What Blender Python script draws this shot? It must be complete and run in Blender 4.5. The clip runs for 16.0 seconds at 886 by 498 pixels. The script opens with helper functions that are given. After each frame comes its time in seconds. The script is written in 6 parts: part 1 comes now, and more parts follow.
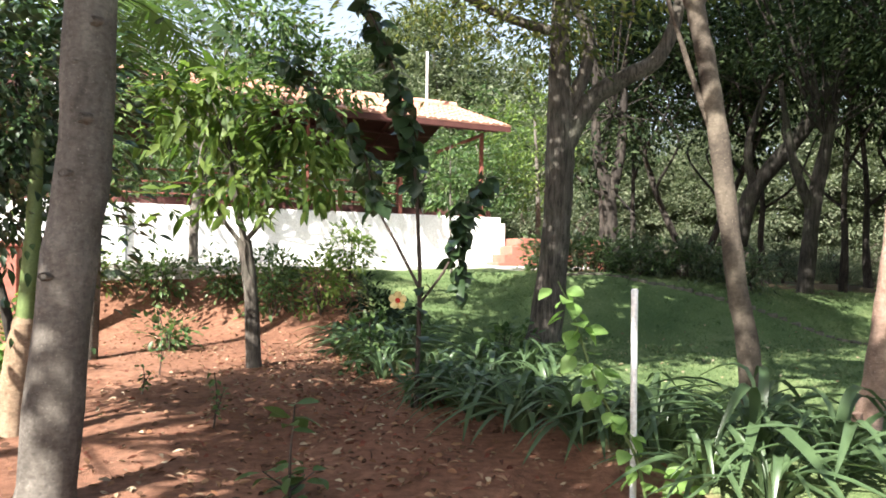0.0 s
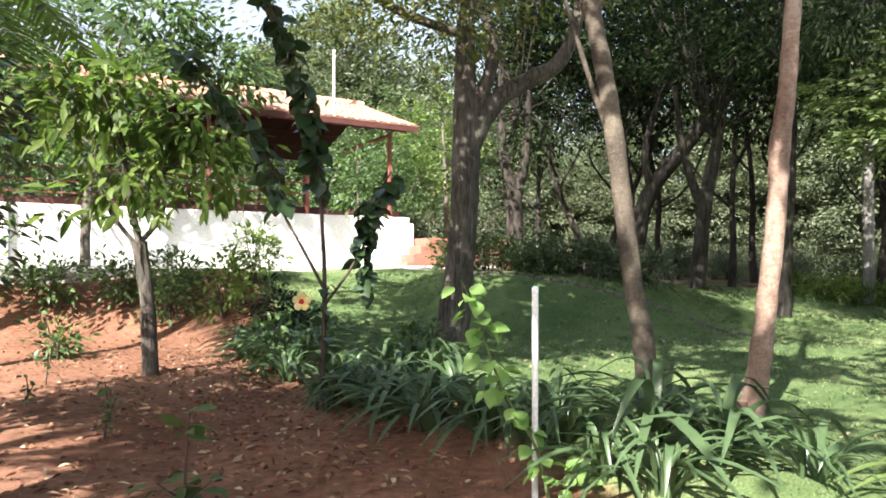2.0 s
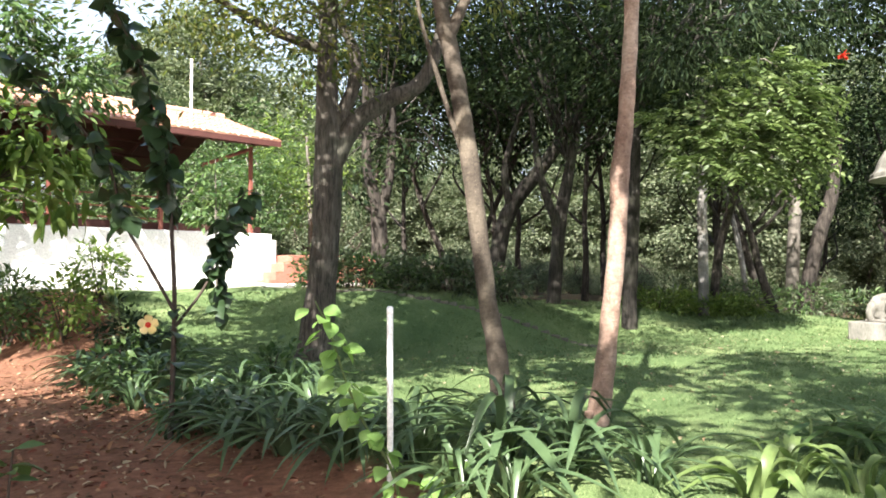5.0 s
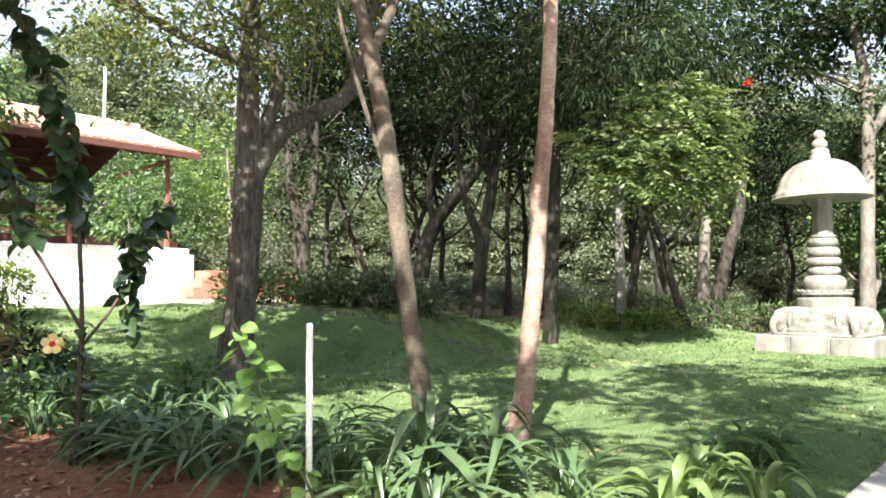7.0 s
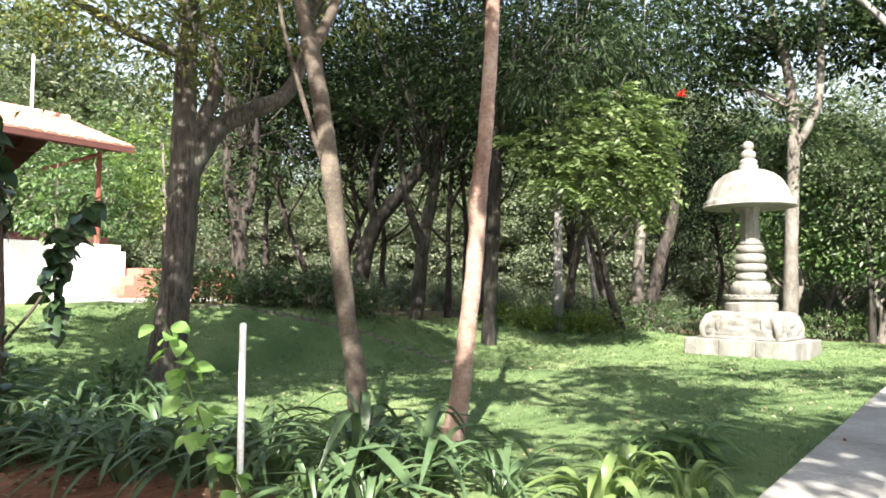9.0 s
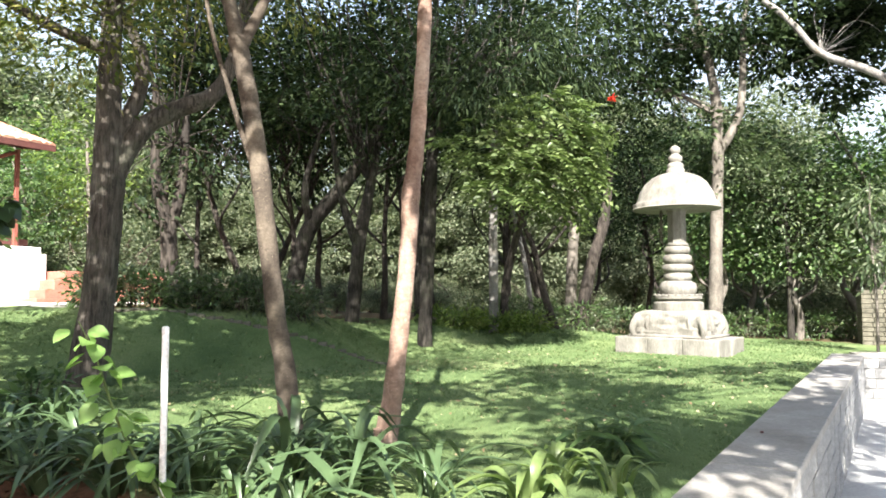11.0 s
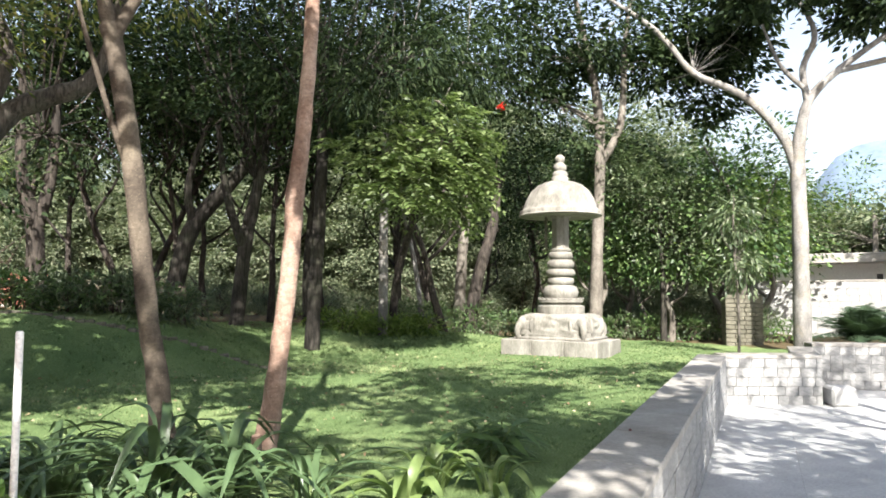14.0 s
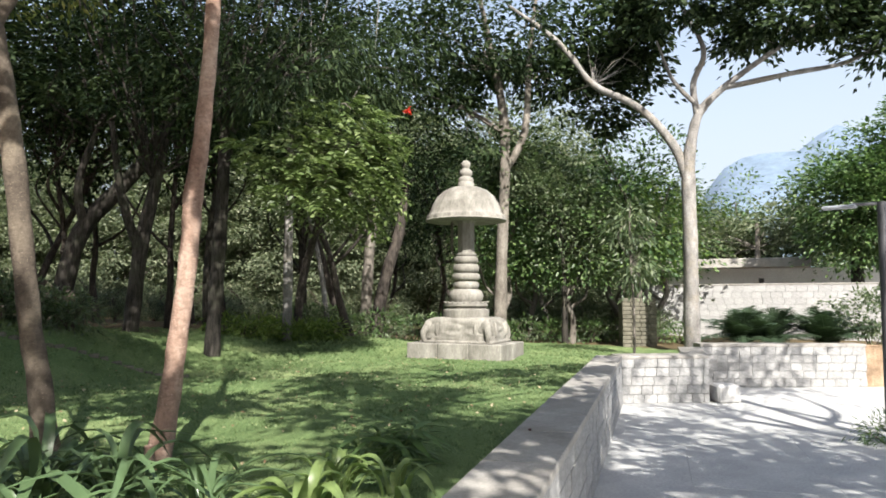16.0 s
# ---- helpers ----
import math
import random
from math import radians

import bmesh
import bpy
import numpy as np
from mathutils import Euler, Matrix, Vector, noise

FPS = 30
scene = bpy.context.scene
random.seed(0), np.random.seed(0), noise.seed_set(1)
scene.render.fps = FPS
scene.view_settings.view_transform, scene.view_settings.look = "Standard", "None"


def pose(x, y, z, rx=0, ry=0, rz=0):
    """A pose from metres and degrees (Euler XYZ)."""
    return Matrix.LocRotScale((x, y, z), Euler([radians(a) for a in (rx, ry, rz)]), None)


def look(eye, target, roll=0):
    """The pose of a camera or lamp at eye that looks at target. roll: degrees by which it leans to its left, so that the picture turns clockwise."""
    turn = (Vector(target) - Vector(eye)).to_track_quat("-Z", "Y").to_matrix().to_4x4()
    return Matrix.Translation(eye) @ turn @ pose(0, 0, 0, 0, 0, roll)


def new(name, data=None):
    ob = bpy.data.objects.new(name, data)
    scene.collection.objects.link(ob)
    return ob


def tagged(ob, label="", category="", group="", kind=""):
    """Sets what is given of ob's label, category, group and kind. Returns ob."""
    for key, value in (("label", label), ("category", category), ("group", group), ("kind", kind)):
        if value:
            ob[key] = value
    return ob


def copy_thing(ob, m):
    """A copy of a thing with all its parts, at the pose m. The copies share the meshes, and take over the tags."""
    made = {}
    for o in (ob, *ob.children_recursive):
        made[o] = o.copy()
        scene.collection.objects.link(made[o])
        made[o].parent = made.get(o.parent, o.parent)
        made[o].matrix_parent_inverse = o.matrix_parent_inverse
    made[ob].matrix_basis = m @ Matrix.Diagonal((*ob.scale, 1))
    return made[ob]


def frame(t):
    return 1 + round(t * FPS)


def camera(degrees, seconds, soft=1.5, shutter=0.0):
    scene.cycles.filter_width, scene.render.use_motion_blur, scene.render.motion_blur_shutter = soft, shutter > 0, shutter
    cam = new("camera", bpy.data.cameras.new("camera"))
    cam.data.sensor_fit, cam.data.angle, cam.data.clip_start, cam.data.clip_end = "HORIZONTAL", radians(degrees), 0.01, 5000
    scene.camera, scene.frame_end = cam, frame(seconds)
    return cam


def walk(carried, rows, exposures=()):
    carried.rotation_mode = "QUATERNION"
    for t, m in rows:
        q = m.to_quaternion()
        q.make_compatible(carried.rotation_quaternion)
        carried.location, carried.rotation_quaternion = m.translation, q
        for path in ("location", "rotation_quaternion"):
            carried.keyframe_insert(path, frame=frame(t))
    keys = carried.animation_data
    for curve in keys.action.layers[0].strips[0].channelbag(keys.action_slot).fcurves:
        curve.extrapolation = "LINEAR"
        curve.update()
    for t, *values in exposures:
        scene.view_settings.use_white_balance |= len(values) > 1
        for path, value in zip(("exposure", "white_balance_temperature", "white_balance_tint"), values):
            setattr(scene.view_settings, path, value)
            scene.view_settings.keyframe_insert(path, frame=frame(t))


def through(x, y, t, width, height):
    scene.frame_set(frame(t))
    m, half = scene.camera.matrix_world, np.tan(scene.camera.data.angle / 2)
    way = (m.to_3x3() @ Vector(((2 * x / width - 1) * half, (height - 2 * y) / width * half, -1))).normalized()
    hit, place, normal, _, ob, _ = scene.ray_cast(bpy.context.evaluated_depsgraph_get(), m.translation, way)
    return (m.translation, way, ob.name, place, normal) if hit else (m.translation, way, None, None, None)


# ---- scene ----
# The camera stands behind a low parapet and turns to its right.
cam = camera(63.44, 16.0, soft=1.75)
S, Z0 = 1.2, 0.28
ROWS = [
    (0.0, 0.000, -0.000, 1.550, -0.00, 0.75, -0.69),
    (0.5, 0.013, 0.008, 1.549, -2.34, 0.84, -0.47),
    (1.0, 0.022, 0.011, 1.551, -5.46, 0.92, -0.37),
    (1.5, 0.024, 0.017, 1.547, -6.26, 0.88, -0.39),
    (2.0, 0.032, 0.018, 1.546, -7.14, 0.82, -0.17),
    (2.5, 0.041, 0.018, 1.549, -9.00, 0.77, -0.07),
    (3.0, 0.050, 0.022, 1.552, -11.54, 0.82, 0.02),
    (3.5, 0.059, 0.020, 1.556, -13.23, 1.04, -0.05),
    (4.0, 0.065, 0.014, 1.560, -14.60, 1.41, -0.06),
    (4.5, 0.074, 0.008, 1.563, -16.10, 1.75, 0.08),
    (7.0, 0.095, -0.002, 1.566, -23.67, 3.29, 0.32),
    (7.5, 0.093, -0.007, 1.566, -24.97, 3.40, 0.23),
    (8.0, 0.098, -0.010, 1.566, -26.21, 3.39, 0.02),
    (10.5, 0.127, -0.024, 1.564, -31.84, 3.51, -0.15),
    (11.0, 0.138, -0.027, 1.562, -33.28, 3.54, 0.09),
    (11.5, 0.145, -0.032, 1.565, -34.53, 3.53, 0.14),
    (12.0, 0.155, -0.038, 1.566, -35.90, 3.65, 0.24),
    (12.5, 0.158, -0.043, 1.570, -37.24, 3.70, 0.28),
    (13.0, 0.160, -0.043, 1.570, -38.79, 3.72, 0.09),
    (13.5, 0.165, -0.050, 1.566, -40.16, 3.75, -0.08),
    (14.0, 0.173, -0.057, 1.567, -41.84, 3.76, -0.18),
    (14.5, 0.171, -0.061, 1.567, -43.67, 3.75, -0.07),
    (15.0, 0.177, -0.064, 1.567, -45.68, 3.77, -0.16),
    (15.5, 0.180, -0.070, 1.566, -47.43, 3.88, -0.26),
    (16.0, 0.179, -0.078, 1.563, -49.20, 4.11, 0.00),
]
EXPOSURE = 1.93
walk(cam, [(t, pose(S * x, S * y, S * (z - Z0), 90 + pitch, roll, yaw)) for t, x, y, z, yaw, pitch, roll in ROWS],
     [(0.0, EXPOSURE), (3.0, EXPOSURE + 0.12), (4.5, EXPOSURE + 0.2), (8.0, EXPOSURE + 0.36), (12.5, EXPOSURE + 0.2), (14.5, EXPOSURE - 0.1), (16.0, EXPOSURE - 0.46)])

# ---- light: a clear morning, sun behind the camera and to its left ----
SUN_ELEV, SUN_AZ = 42.0, 214.0  # degrees; azimuth clockwise from +y
world = bpy.data.worlds.new("sky")
scene.world = world
world.use_nodes = True
wn = world.node_tree
sky = wn.nodes.new("ShaderNodeTexSky")
sky.sky_type, sky.sun_disc = "NISHITA", False
sky.sun_elevation, sky.sun_rotation = radians(SUN_ELEV), radians(SUN_AZ)
sky.air_density, sky.dust_density, sky.ozone_density = 1.0, 2.5, 1.0
# white haze towards the horizon, the same all round
coord, axes, low, haze = (wn.nodes.new("ShaderNode" + k) for k in ("TexCoord", "SeparateXYZ", "MapRange", "Mix"))
haze.data_type = "RGBA"
haze.inputs[7].default_value = (3.0, 3.3, 3.65, 1)
low.interpolation_type = "SMOOTHSTEP"
for socket, value in zip(low.inputs[1:5], (0.05, 0.7, 0.95, 0.0)):
    socket.default_value = value
wn.links.new(coord.outputs["Generated"], axes.inputs[0])
wn.links.new(axes.outputs["Z"], low.inputs[0])
wn.links.new(low.outputs[0], haze.inputs[0])
wn.links.new(sky.outputs[0], haze.inputs[6])
wn.links.new(haze.outputs[2], wn.nodes["Background"].inputs[0])
wn.nodes["Background"].inputs[1].default_value = 0.1
sun_data = bpy.data.lights.new("sun", "SUN")
sun_data.energy, sun_data.angle, sun_data.color = 5.0, radians(0.55), (1.0, 0.955, 0.89)
sun = new("sun", sun_data)
sa, se = radians(SUN_AZ), radians(SUN_ELEV)
sun.matrix_world = look((20 * math.sin(sa) * math.cos(se), 20 * math.cos(sa) * math.cos(se), 20 * math.sin(se)), (0, 0, 0))

rng = np.random.default_rng(7)


# ---- materials ----
def nodes_of(name):
    m = bpy.data.materials.new(name)
    m.use_nodes = True
    return m, m.node_tree, m.node_tree.nodes["Principled BSDF"]


def noise_node(nt, scale, detail=4.0, rough=0.6, coord="Object", stretch=(1, 1, 1)):
    tc, mp, n = nt.nodes.new("ShaderNodeTexCoord"), nt.nodes.new("ShaderNodeMapping"), nt.nodes.new("ShaderNodeTexNoise")
    mp.inputs["Scale"].default_value = stretch
    n.inputs["Scale"].default_value, n.inputs["Detail"].default_value, n.inputs["Roughness"].default_value = scale, detail, rough
    nt.links.new(tc.outputs[coord], mp.inputs[0])
    nt.links.new(mp.outputs[0], n.inputs[0])
    return n


def ramp(nt, fac, stops):
    r = nt.nodes.new("ShaderNodeValToRGB")
    while len(r.color_ramp.elements) < len(stops):
        r.color_ramp.elements.new(0.5)
    for e, (p, c) in zip(r.color_ramp.elements, stops):
        e.position, e.color = p, (*c, 1)
    nt.links.new(fac, r.inputs[0])
    return r


def mixed(nt, kind, fac, a, b):
    m = nt.nodes.new("ShaderNodeMix")
    m.data_type, m.blend_type = "RGBA", kind
    for sock, v in ((m.inputs[0], fac), (m.inputs[6], a), (m.inputs[7], b)):
        if isinstance(v, (int, float)):
            sock.default_value = v
        elif isinstance(v, tuple):
            sock.default_value = (*v, 1)
        else:
            nt.links.new(v, sock)
    return m.outputs[2]


def bump(nt, bsdf, height, strength, dist):
    b = nt.nodes.new("ShaderNodeBump")
    b.inputs["Strength"].default_value, b.inputs["Distance"].default_value = strength, dist
    nt.links.new(height, b.inputs["Height"])
    nt.links.new(b.outputs[0], bsdf.inputs["Normal"])
    return b


def surface(name, dark, mid, light, fine=40.0, coarse=3.0, rough=0.8, relief=0.4, depth=0.01, stretch=(1, 1, 1), vary=0.0, metal=0.0, coord="Object"):
    """A rough surface with grain and stains at two scales."""
    m, nt, b = nodes_of(name)
    n1 = noise_node(nt, coarse, 5, 0.65, coord, stretch)
    n2 = noise_node(nt, fine, 6, 0.7, coord, stretch)
    c1 = ramp(nt, n1.outputs[0], [(0.3, dark), (0.52, mid), (0.72, light)])
    c2 = ramp(nt, n2.outputs[0], [(0.3, (0.6, 0.6, 0.6)), (0.7, (1.25, 1.25, 1.25))])
    col = mixed(nt, "MULTIPLY", 0.75, c1.outputs[0], c2.outputs[0])
    if vary:
        oi = nt.nodes.new("ShaderNodeObjectInfo")
        v = ramp(nt, oi.outputs["Random"], [(0.0, (1 - vary,) * 3), (1.0, (1 + vary,) * 3)])
        col = mixed(nt, "MULTIPLY", 1.0, col, v.outputs[0])
    nt.links.new(col, b.inputs["Base Color"])
    rr = nt.nodes.new("ShaderNodeMapRange")
    rr.inputs[3].default_value, rr.inputs[4].default_value = rough - 0.12, min(1.0, rough + 0.12)
    nt.links.new(n2.outputs[0], rr.inputs[0])
    nt.links.new(rr.outputs[0], b.inputs["Roughness"])
    b.inputs["Metallic"].default_value = metal
    bump(nt, b, n2.outputs[0], relief, depth)
    return m


def leaf_material(name, colours, through=0.35, rough=0.42, gloss=0.4):
    """Leaves: each one its own shade, light shining through."""
    m, nt, b = nodes_of(name)
    g = nt.nodes.new("ShaderNodeNewGeometry")
    k = len(colours)
    c = ramp(nt, g.outputs["Random Per Island"], [((i + 0.5) / k, col) for i, col in enumerate(colours)])
    n = noise_node(nt, 9.0, 3)
    v = ramp(nt, n.outputs[0], [(0.3, (0.72, 0.75, 0.7)), (0.7, (1.2, 1.15, 1.1))])
    col = mixed(nt, "MULTIPLY", 0.8, c.outputs[0], v.outputs[0])
    nt.links.new(col, b.inputs["Base Color"])
    b.inputs["Roughness"].default_value = rough
    b.inputs["Specular IOR Level"].default_value = gloss
    t, mx = nt.nodes.new("ShaderNodeBsdfTranslucent"), nt.nodes.new("ShaderNodeMixShader")
    bright = mixed(nt, "MULTIPLY", 1.0, col, (1.3, 1.45, 0.95))
    nt.links.new(bright, t.inputs[0])
    mx.inputs[0].default_value = through
    nt.links.new(b.outputs[0], mx.inputs[1])
    nt.links.new(t.outputs[0], mx.inputs[2])
    nt.links.new(mx.outputs[0], nt.nodes["Material Output"].inputs[0])
    return m


def ground_material():
    """Red soil and lawn, one sheet; the lawn attribute says which grows where."""
    m, nt, b = nodes_of("ground")
    n1, n2, n3 = noise_node(nt, 0.9, 5), noise_node(nt, 14, 6, 0.7), noise_node(nt, 90, 4, 0.7)
    soil = ramp(nt, n1.outputs[0], [(0.3, (0.145, 0.072, 0.046)), (0.5, (0.215, 0.108, 0.07)), (0.72, (0.31, 0.17, 0.115))])
    s2 = ramp(nt, n2.outputs[0], [(0.3, (0.42, 0.4, 0.38)), (0.7, (1.4, 1.35, 1.3))])
    soil = mixed(nt, "MULTIPLY", 0.8, soil.outputs[0], s2.outputs[0])
    grass = ramp(nt, n1.outputs[0], [(0.28, (0.07, 0.115, 0.047)), (0.5, (0.115, 0.165, 0.072)), (0.7, (0.19, 0.235, 0.115))])
    g2 = ramp(nt, n3.outputs[0], [(0.3, (0.45, 0.5, 0.4)), (0.7, (1.5, 1.45, 1.3))])
    grass = mixed(nt, "MULTIPLY", 0.85, grass.outputs[0], g2.outputs[0])
    forest = ramp(nt, n2.outputs[0], [(0.3, (0.05, 0.04, 0.022)), (0.55, (0.10, 0.075, 0.04)), (0.75, (0.16, 0.12, 0.06))])
    def edge(name):
        a = nt.nodes.new("ShaderNodeAttribute")
        a.attribute_name = name
        s, r = nt.nodes.new("ShaderNodeMath"), nt.nodes.new("ShaderNodeMapRange")
        s.operation = "ADD"
        nt.links.new(a.outputs["Fac"], s.inputs[0])
        nt.links.new(n2.outputs[0], s.inputs[1])
        r.inputs[1].default_value, r.inputs[2].default_value = 0.8, 1.2
        nt.links.new(s.outputs[0], r.inputs[0])
        return r.outputs[0]
    col = mixed(nt, "MIX", edge("lawn"), soil, grass)
    col = mixed(nt, "MIX", edge("forest"), col, forest.outputs[0])
    nt.links.new(col, b.inputs["Base Color"])
    b.inputs["Roughness"].default_value = 0.95
    b.inputs["Specular IOR Level"].default_value = 0.15
    h = mixed(nt, "ADD", 0.5, n2.outputs[0], n3.outputs[0])
    bump(nt, b, h, 0.7, 0.03)
    return m


def bark_material(name, dark, mid, light, ring=0.0, moss=None):
    m, nt, b = nodes_of(name)
    n1 = noise_node(nt, 4.5, 6, 0.7, "Object", (1, 1, 0.5))
    n2 = noise_node(nt, 30, 7, 0.72, "Object", (1, 1, 0.13 if not ring else 1.7))
    n3 = noise_node(nt, 75, 4, 0.7)
    c = ramp(nt, n1.outputs[0], [(0.32, dark), (0.5, mid), (0.66, light)])
    f = ramp(nt, n2.outputs[0], [(0.36, (0.3, 0.3, 0.3) if not ring else (0.6, 0.6, 0.6)), (0.5, (0.95, 0.95, 0.95)), (0.64, (1.45, 1.45, 1.45) if not ring else (1.2, 1.2, 1.2))])
    col = mixed(nt, "MULTIPLY", 0.75 if ring else 0.95, c.outputs[0], f.outputs[0])
    if moss:
        n4 = noise_node(nt, 2.2, 5, 0.7)
        k = ramp(nt, n4.outputs[0], [(0.5, (0, 0, 0)), (0.62, (1, 1, 1))])
        col = mixed(nt, "MIX", k.outputs[0], col, mixed(nt, "MULTIPLY", 0.9, moss, f.outputs[0]))
    spots = ramp(nt, n3.outputs[0], [(0.62, (0, 0, 0)), (0.68, (0.55, 0.55, 0.55))])
    col = mixed(nt, "MIX", spots.outputs[0], col, tuple(min(1.0, 1.5 * v + 0.015) for v in light))
    nt.links.new(col, b.inputs["Base Color"])
    b.inputs["Roughness"].default_value = 0.92
    b.inputs["Specular IOR Level"].default_value = 0.2
    bump(nt, b, n2.outputs[0], 0.9, 0.012 if ring else 0.035)
    return m


def plain(name, col, rough=0.5, metal=0.0):
    return surface(name, tuple(c * 0.8 for c in col), col, tuple(min(1, c * 1.12) for c in col), 60, 4, rough, 0.15, 0.003, metal=metal)


M_GROUND = ground_material()
M_PAVING = surface("paving_stone", (0.29, 0.29, 0.285), (0.37, 0.37, 0.36), (0.45, 0.445, 0.43), 45, 2.0, 0.8, 0.3, 0.006, vary=0.03)
M_COPING = surface("coping_stone", (0.20, 0.185, 0.165), (0.275, 0.26, 0.235), (0.35, 0.335, 0.31), 50, 2.5, 0.8, 0.3, 0.006, vary=0.08)
M_BLOCK = surface("granite_block", (0.20, 0.20, 0.197), (0.28, 0.277, 0.27), (0.36, 0.355, 0.345), 60, 5.0, 0.85, 0.5, 0.01, vary=0.09)
M_BLOCK_PALE = surface("whitewashed_block", (0.29, 0.29, 0.28), (0.38, 0.375, 0.365), (0.46, 0.455, 0.44), 60, 5.0, 0.85, 0.5, 0.01, vary=0.07)
M_MORTAR = surface("mortar", (0.25, 0.25, 0.24), (0.31, 0.305, 0.295), (0.36, 0.35, 0.335), 80, 5, 0.9)
M_STONE = surface("monument_stone", (0.105, 0.097, 0.082), (0.19, 0.18, 0.156), (0.28, 0.268, 0.235), 26, 2.4, 0.88, 0.6, 0.014, stretch=(1.6, 1.6, 0.7))
M_WHITE = surface("white_plaster", (0.70, 0.70, 0.69), (0.80, 0.80, 0.79), (0.84, 0.84, 0.83), 30, 1.2, 0.85, 0.2, 0.004)
M_RED = surface("red_cement", (0.30, 0.105, 0.075), (0.38, 0.14, 0.10), (0.46, 0.19, 0.14), 30, 2.0, 0.8, 0.3, 0.005)
M_STEEL_RED = plain("red_painted_steel", (0.26, 0.085, 0.062), 0.6)
M_TILE = surface("roof_tile", (0.40, 0.19, 0.125), (0.54, 0.29, 0.205), (0.66, 0.42, 0.32), 25, 2.0, 0.85, 0.3, 0.006, vary=0.2)
M_TIMBER_RED = plain("red_oxide_timber", (0.10, 0.034, 0.028), 0.75)
M_CONCRETE = surface("concrete_path", (0.42, 0.41, 0.38), (0.52, 0.51, 0.47), (0.60, 0.585, 0.54), 40, 1.5, 0.9)
M_BRICK = surface("red_brick", (0.26, 0.09, 0.055), (0.36, 0.14, 0.085), (0.44, 0.2, 0.13), 40, 6, 0.9, vary=0.15)
M_POLE = plain("white_pipe", (0.82, 0.82, 0.80), 0.45)
M_GREY_METAL = plain("dark_grey_metal", (0.09, 0.09, 0.095), 0.45, 0.6)
# Mossy pillar stone; its dark tone also serves as the chain's shade.
M_MOSS_SHADE = surface("moss_and_shade_stone", (0.06, 0.056, 0.04), (0.11, 0.102, 0.075), (0.17, 0.157, 0.12), 30, 6, 0.9, 0.6, 0.02)
M_PIPE = plain("grey_drain_pipe", (0.30, 0.32, 0.35), 0.5)
# Blue in the rock colour stands in for the haze of distance.
M_MOUNTAIN = surface("far_rock_haze_blue", (0.10, 0.14, 0.19), (0.12, 0.165, 0.22), (0.145, 0.19, 0.25), 0.03, 0.006, 0.95, 0.0, 0.1)
M_BARK_GREY = bark_material("grey_bark", (0.075, 0.066, 0.056), (0.135, 0.12, 0.102), (0.22, 0.2, 0.172), ring=1)
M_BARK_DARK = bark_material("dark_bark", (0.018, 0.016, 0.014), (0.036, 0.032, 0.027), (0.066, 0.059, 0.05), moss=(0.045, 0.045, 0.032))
M_BARK_BROWN = bark_material("brown_furrowed_bark", (0.055, 0.047, 0.039), (0.105, 0.09, 0.075), (0.17, 0.15, 0.125), moss=(0.095, 0.09, 0.07))
M_BARK_TAN = bark_material("tan_bark", (0.05, 0.04, 0.031), (0.098, 0.08, 0.062), (0.175, 0.145, 0.108), ring=1)
M_BARK_RED = bark_material("reddish_bark", (0.15, 0.09, 0.066), (0.265, 0.18, 0.138), (0.40, 0.305, 0.245), ring=1)
M_BARK_PALM = bark_material("pale_palm_bark", (0.2, 0.135, 0.085), (0.31, 0.22, 0.145), (0.42, 0.32, 0.22), ring=1)
M_BARK_PALE = bark_material("pale_bark", (0.10, 0.095, 0.088), (0.19, 0.18, 0.168), (0.30, 0.29, 0.275), ring=1, moss=(0.20, 0.18, 0.15))
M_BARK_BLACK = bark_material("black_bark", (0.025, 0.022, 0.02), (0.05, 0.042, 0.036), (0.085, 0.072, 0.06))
M_STEM = plain("brown_stem", (0.065, 0.046, 0.034), 0.85)
M_STEM_GREEN = plain("green_stem", (0.12, 0.17, 0.05), 0.6)
# Greens darkened so the shade under the canopy sits in the leaf colour.
M_LEAF_WOOD = leaf_material("wood_leaf_shade_dark", [(0.012, 0.023, 0.011), (0.02, 0.035, 0.016), (0.032, 0.05, 0.022), (0.056, 0.08, 0.036)], 0.26, 0.6, 0.12)
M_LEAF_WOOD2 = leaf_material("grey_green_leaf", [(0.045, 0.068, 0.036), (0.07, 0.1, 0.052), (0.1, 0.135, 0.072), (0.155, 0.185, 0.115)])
# Paler, greyer copy for far leaves: sunlight and haze put into the colour.
M_LEAF_FAR = leaf_material("far_leaf_sun_pale", [(0.07, 0.09, 0.055), (0.105, 0.13, 0.078), (0.15, 0.175, 0.11), (0.21, 0.23, 0.16)], 0.35, 0.6, 0.2)
M_LEAF_FRESH = leaf_material("fresh_leaf", [(0.07, 0.12, 0.028), (0.11, 0.175, 0.04), (0.16, 0.23, 0.055), (0.21, 0.28, 0.075)], 0.4)
M_LEAF_DARK = leaf_material("dark_glossy_leaf", [(0.018, 0.038, 0.016), (0.028, 0.055, 0.022), (0.04, 0.07, 0.028)], 0.2, 0.35, 0.5)
M_LEAF_SHRUB = leaf_material("shrub_leaf", [(0.04, 0.08, 0.028), (0.06, 0.11, 0.038), (0.09, 0.15, 0.052), (0.135, 0.2, 0.075)])
M_LEAF_YOUNG = leaf_material("young_tree_leaf", [(0.05, 0.09, 0.02), (0.078, 0.128, 0.028), (0.112, 0.172, 0.042), (0.158, 0.22, 0.06)], 0.45, 0.5, 0.25)
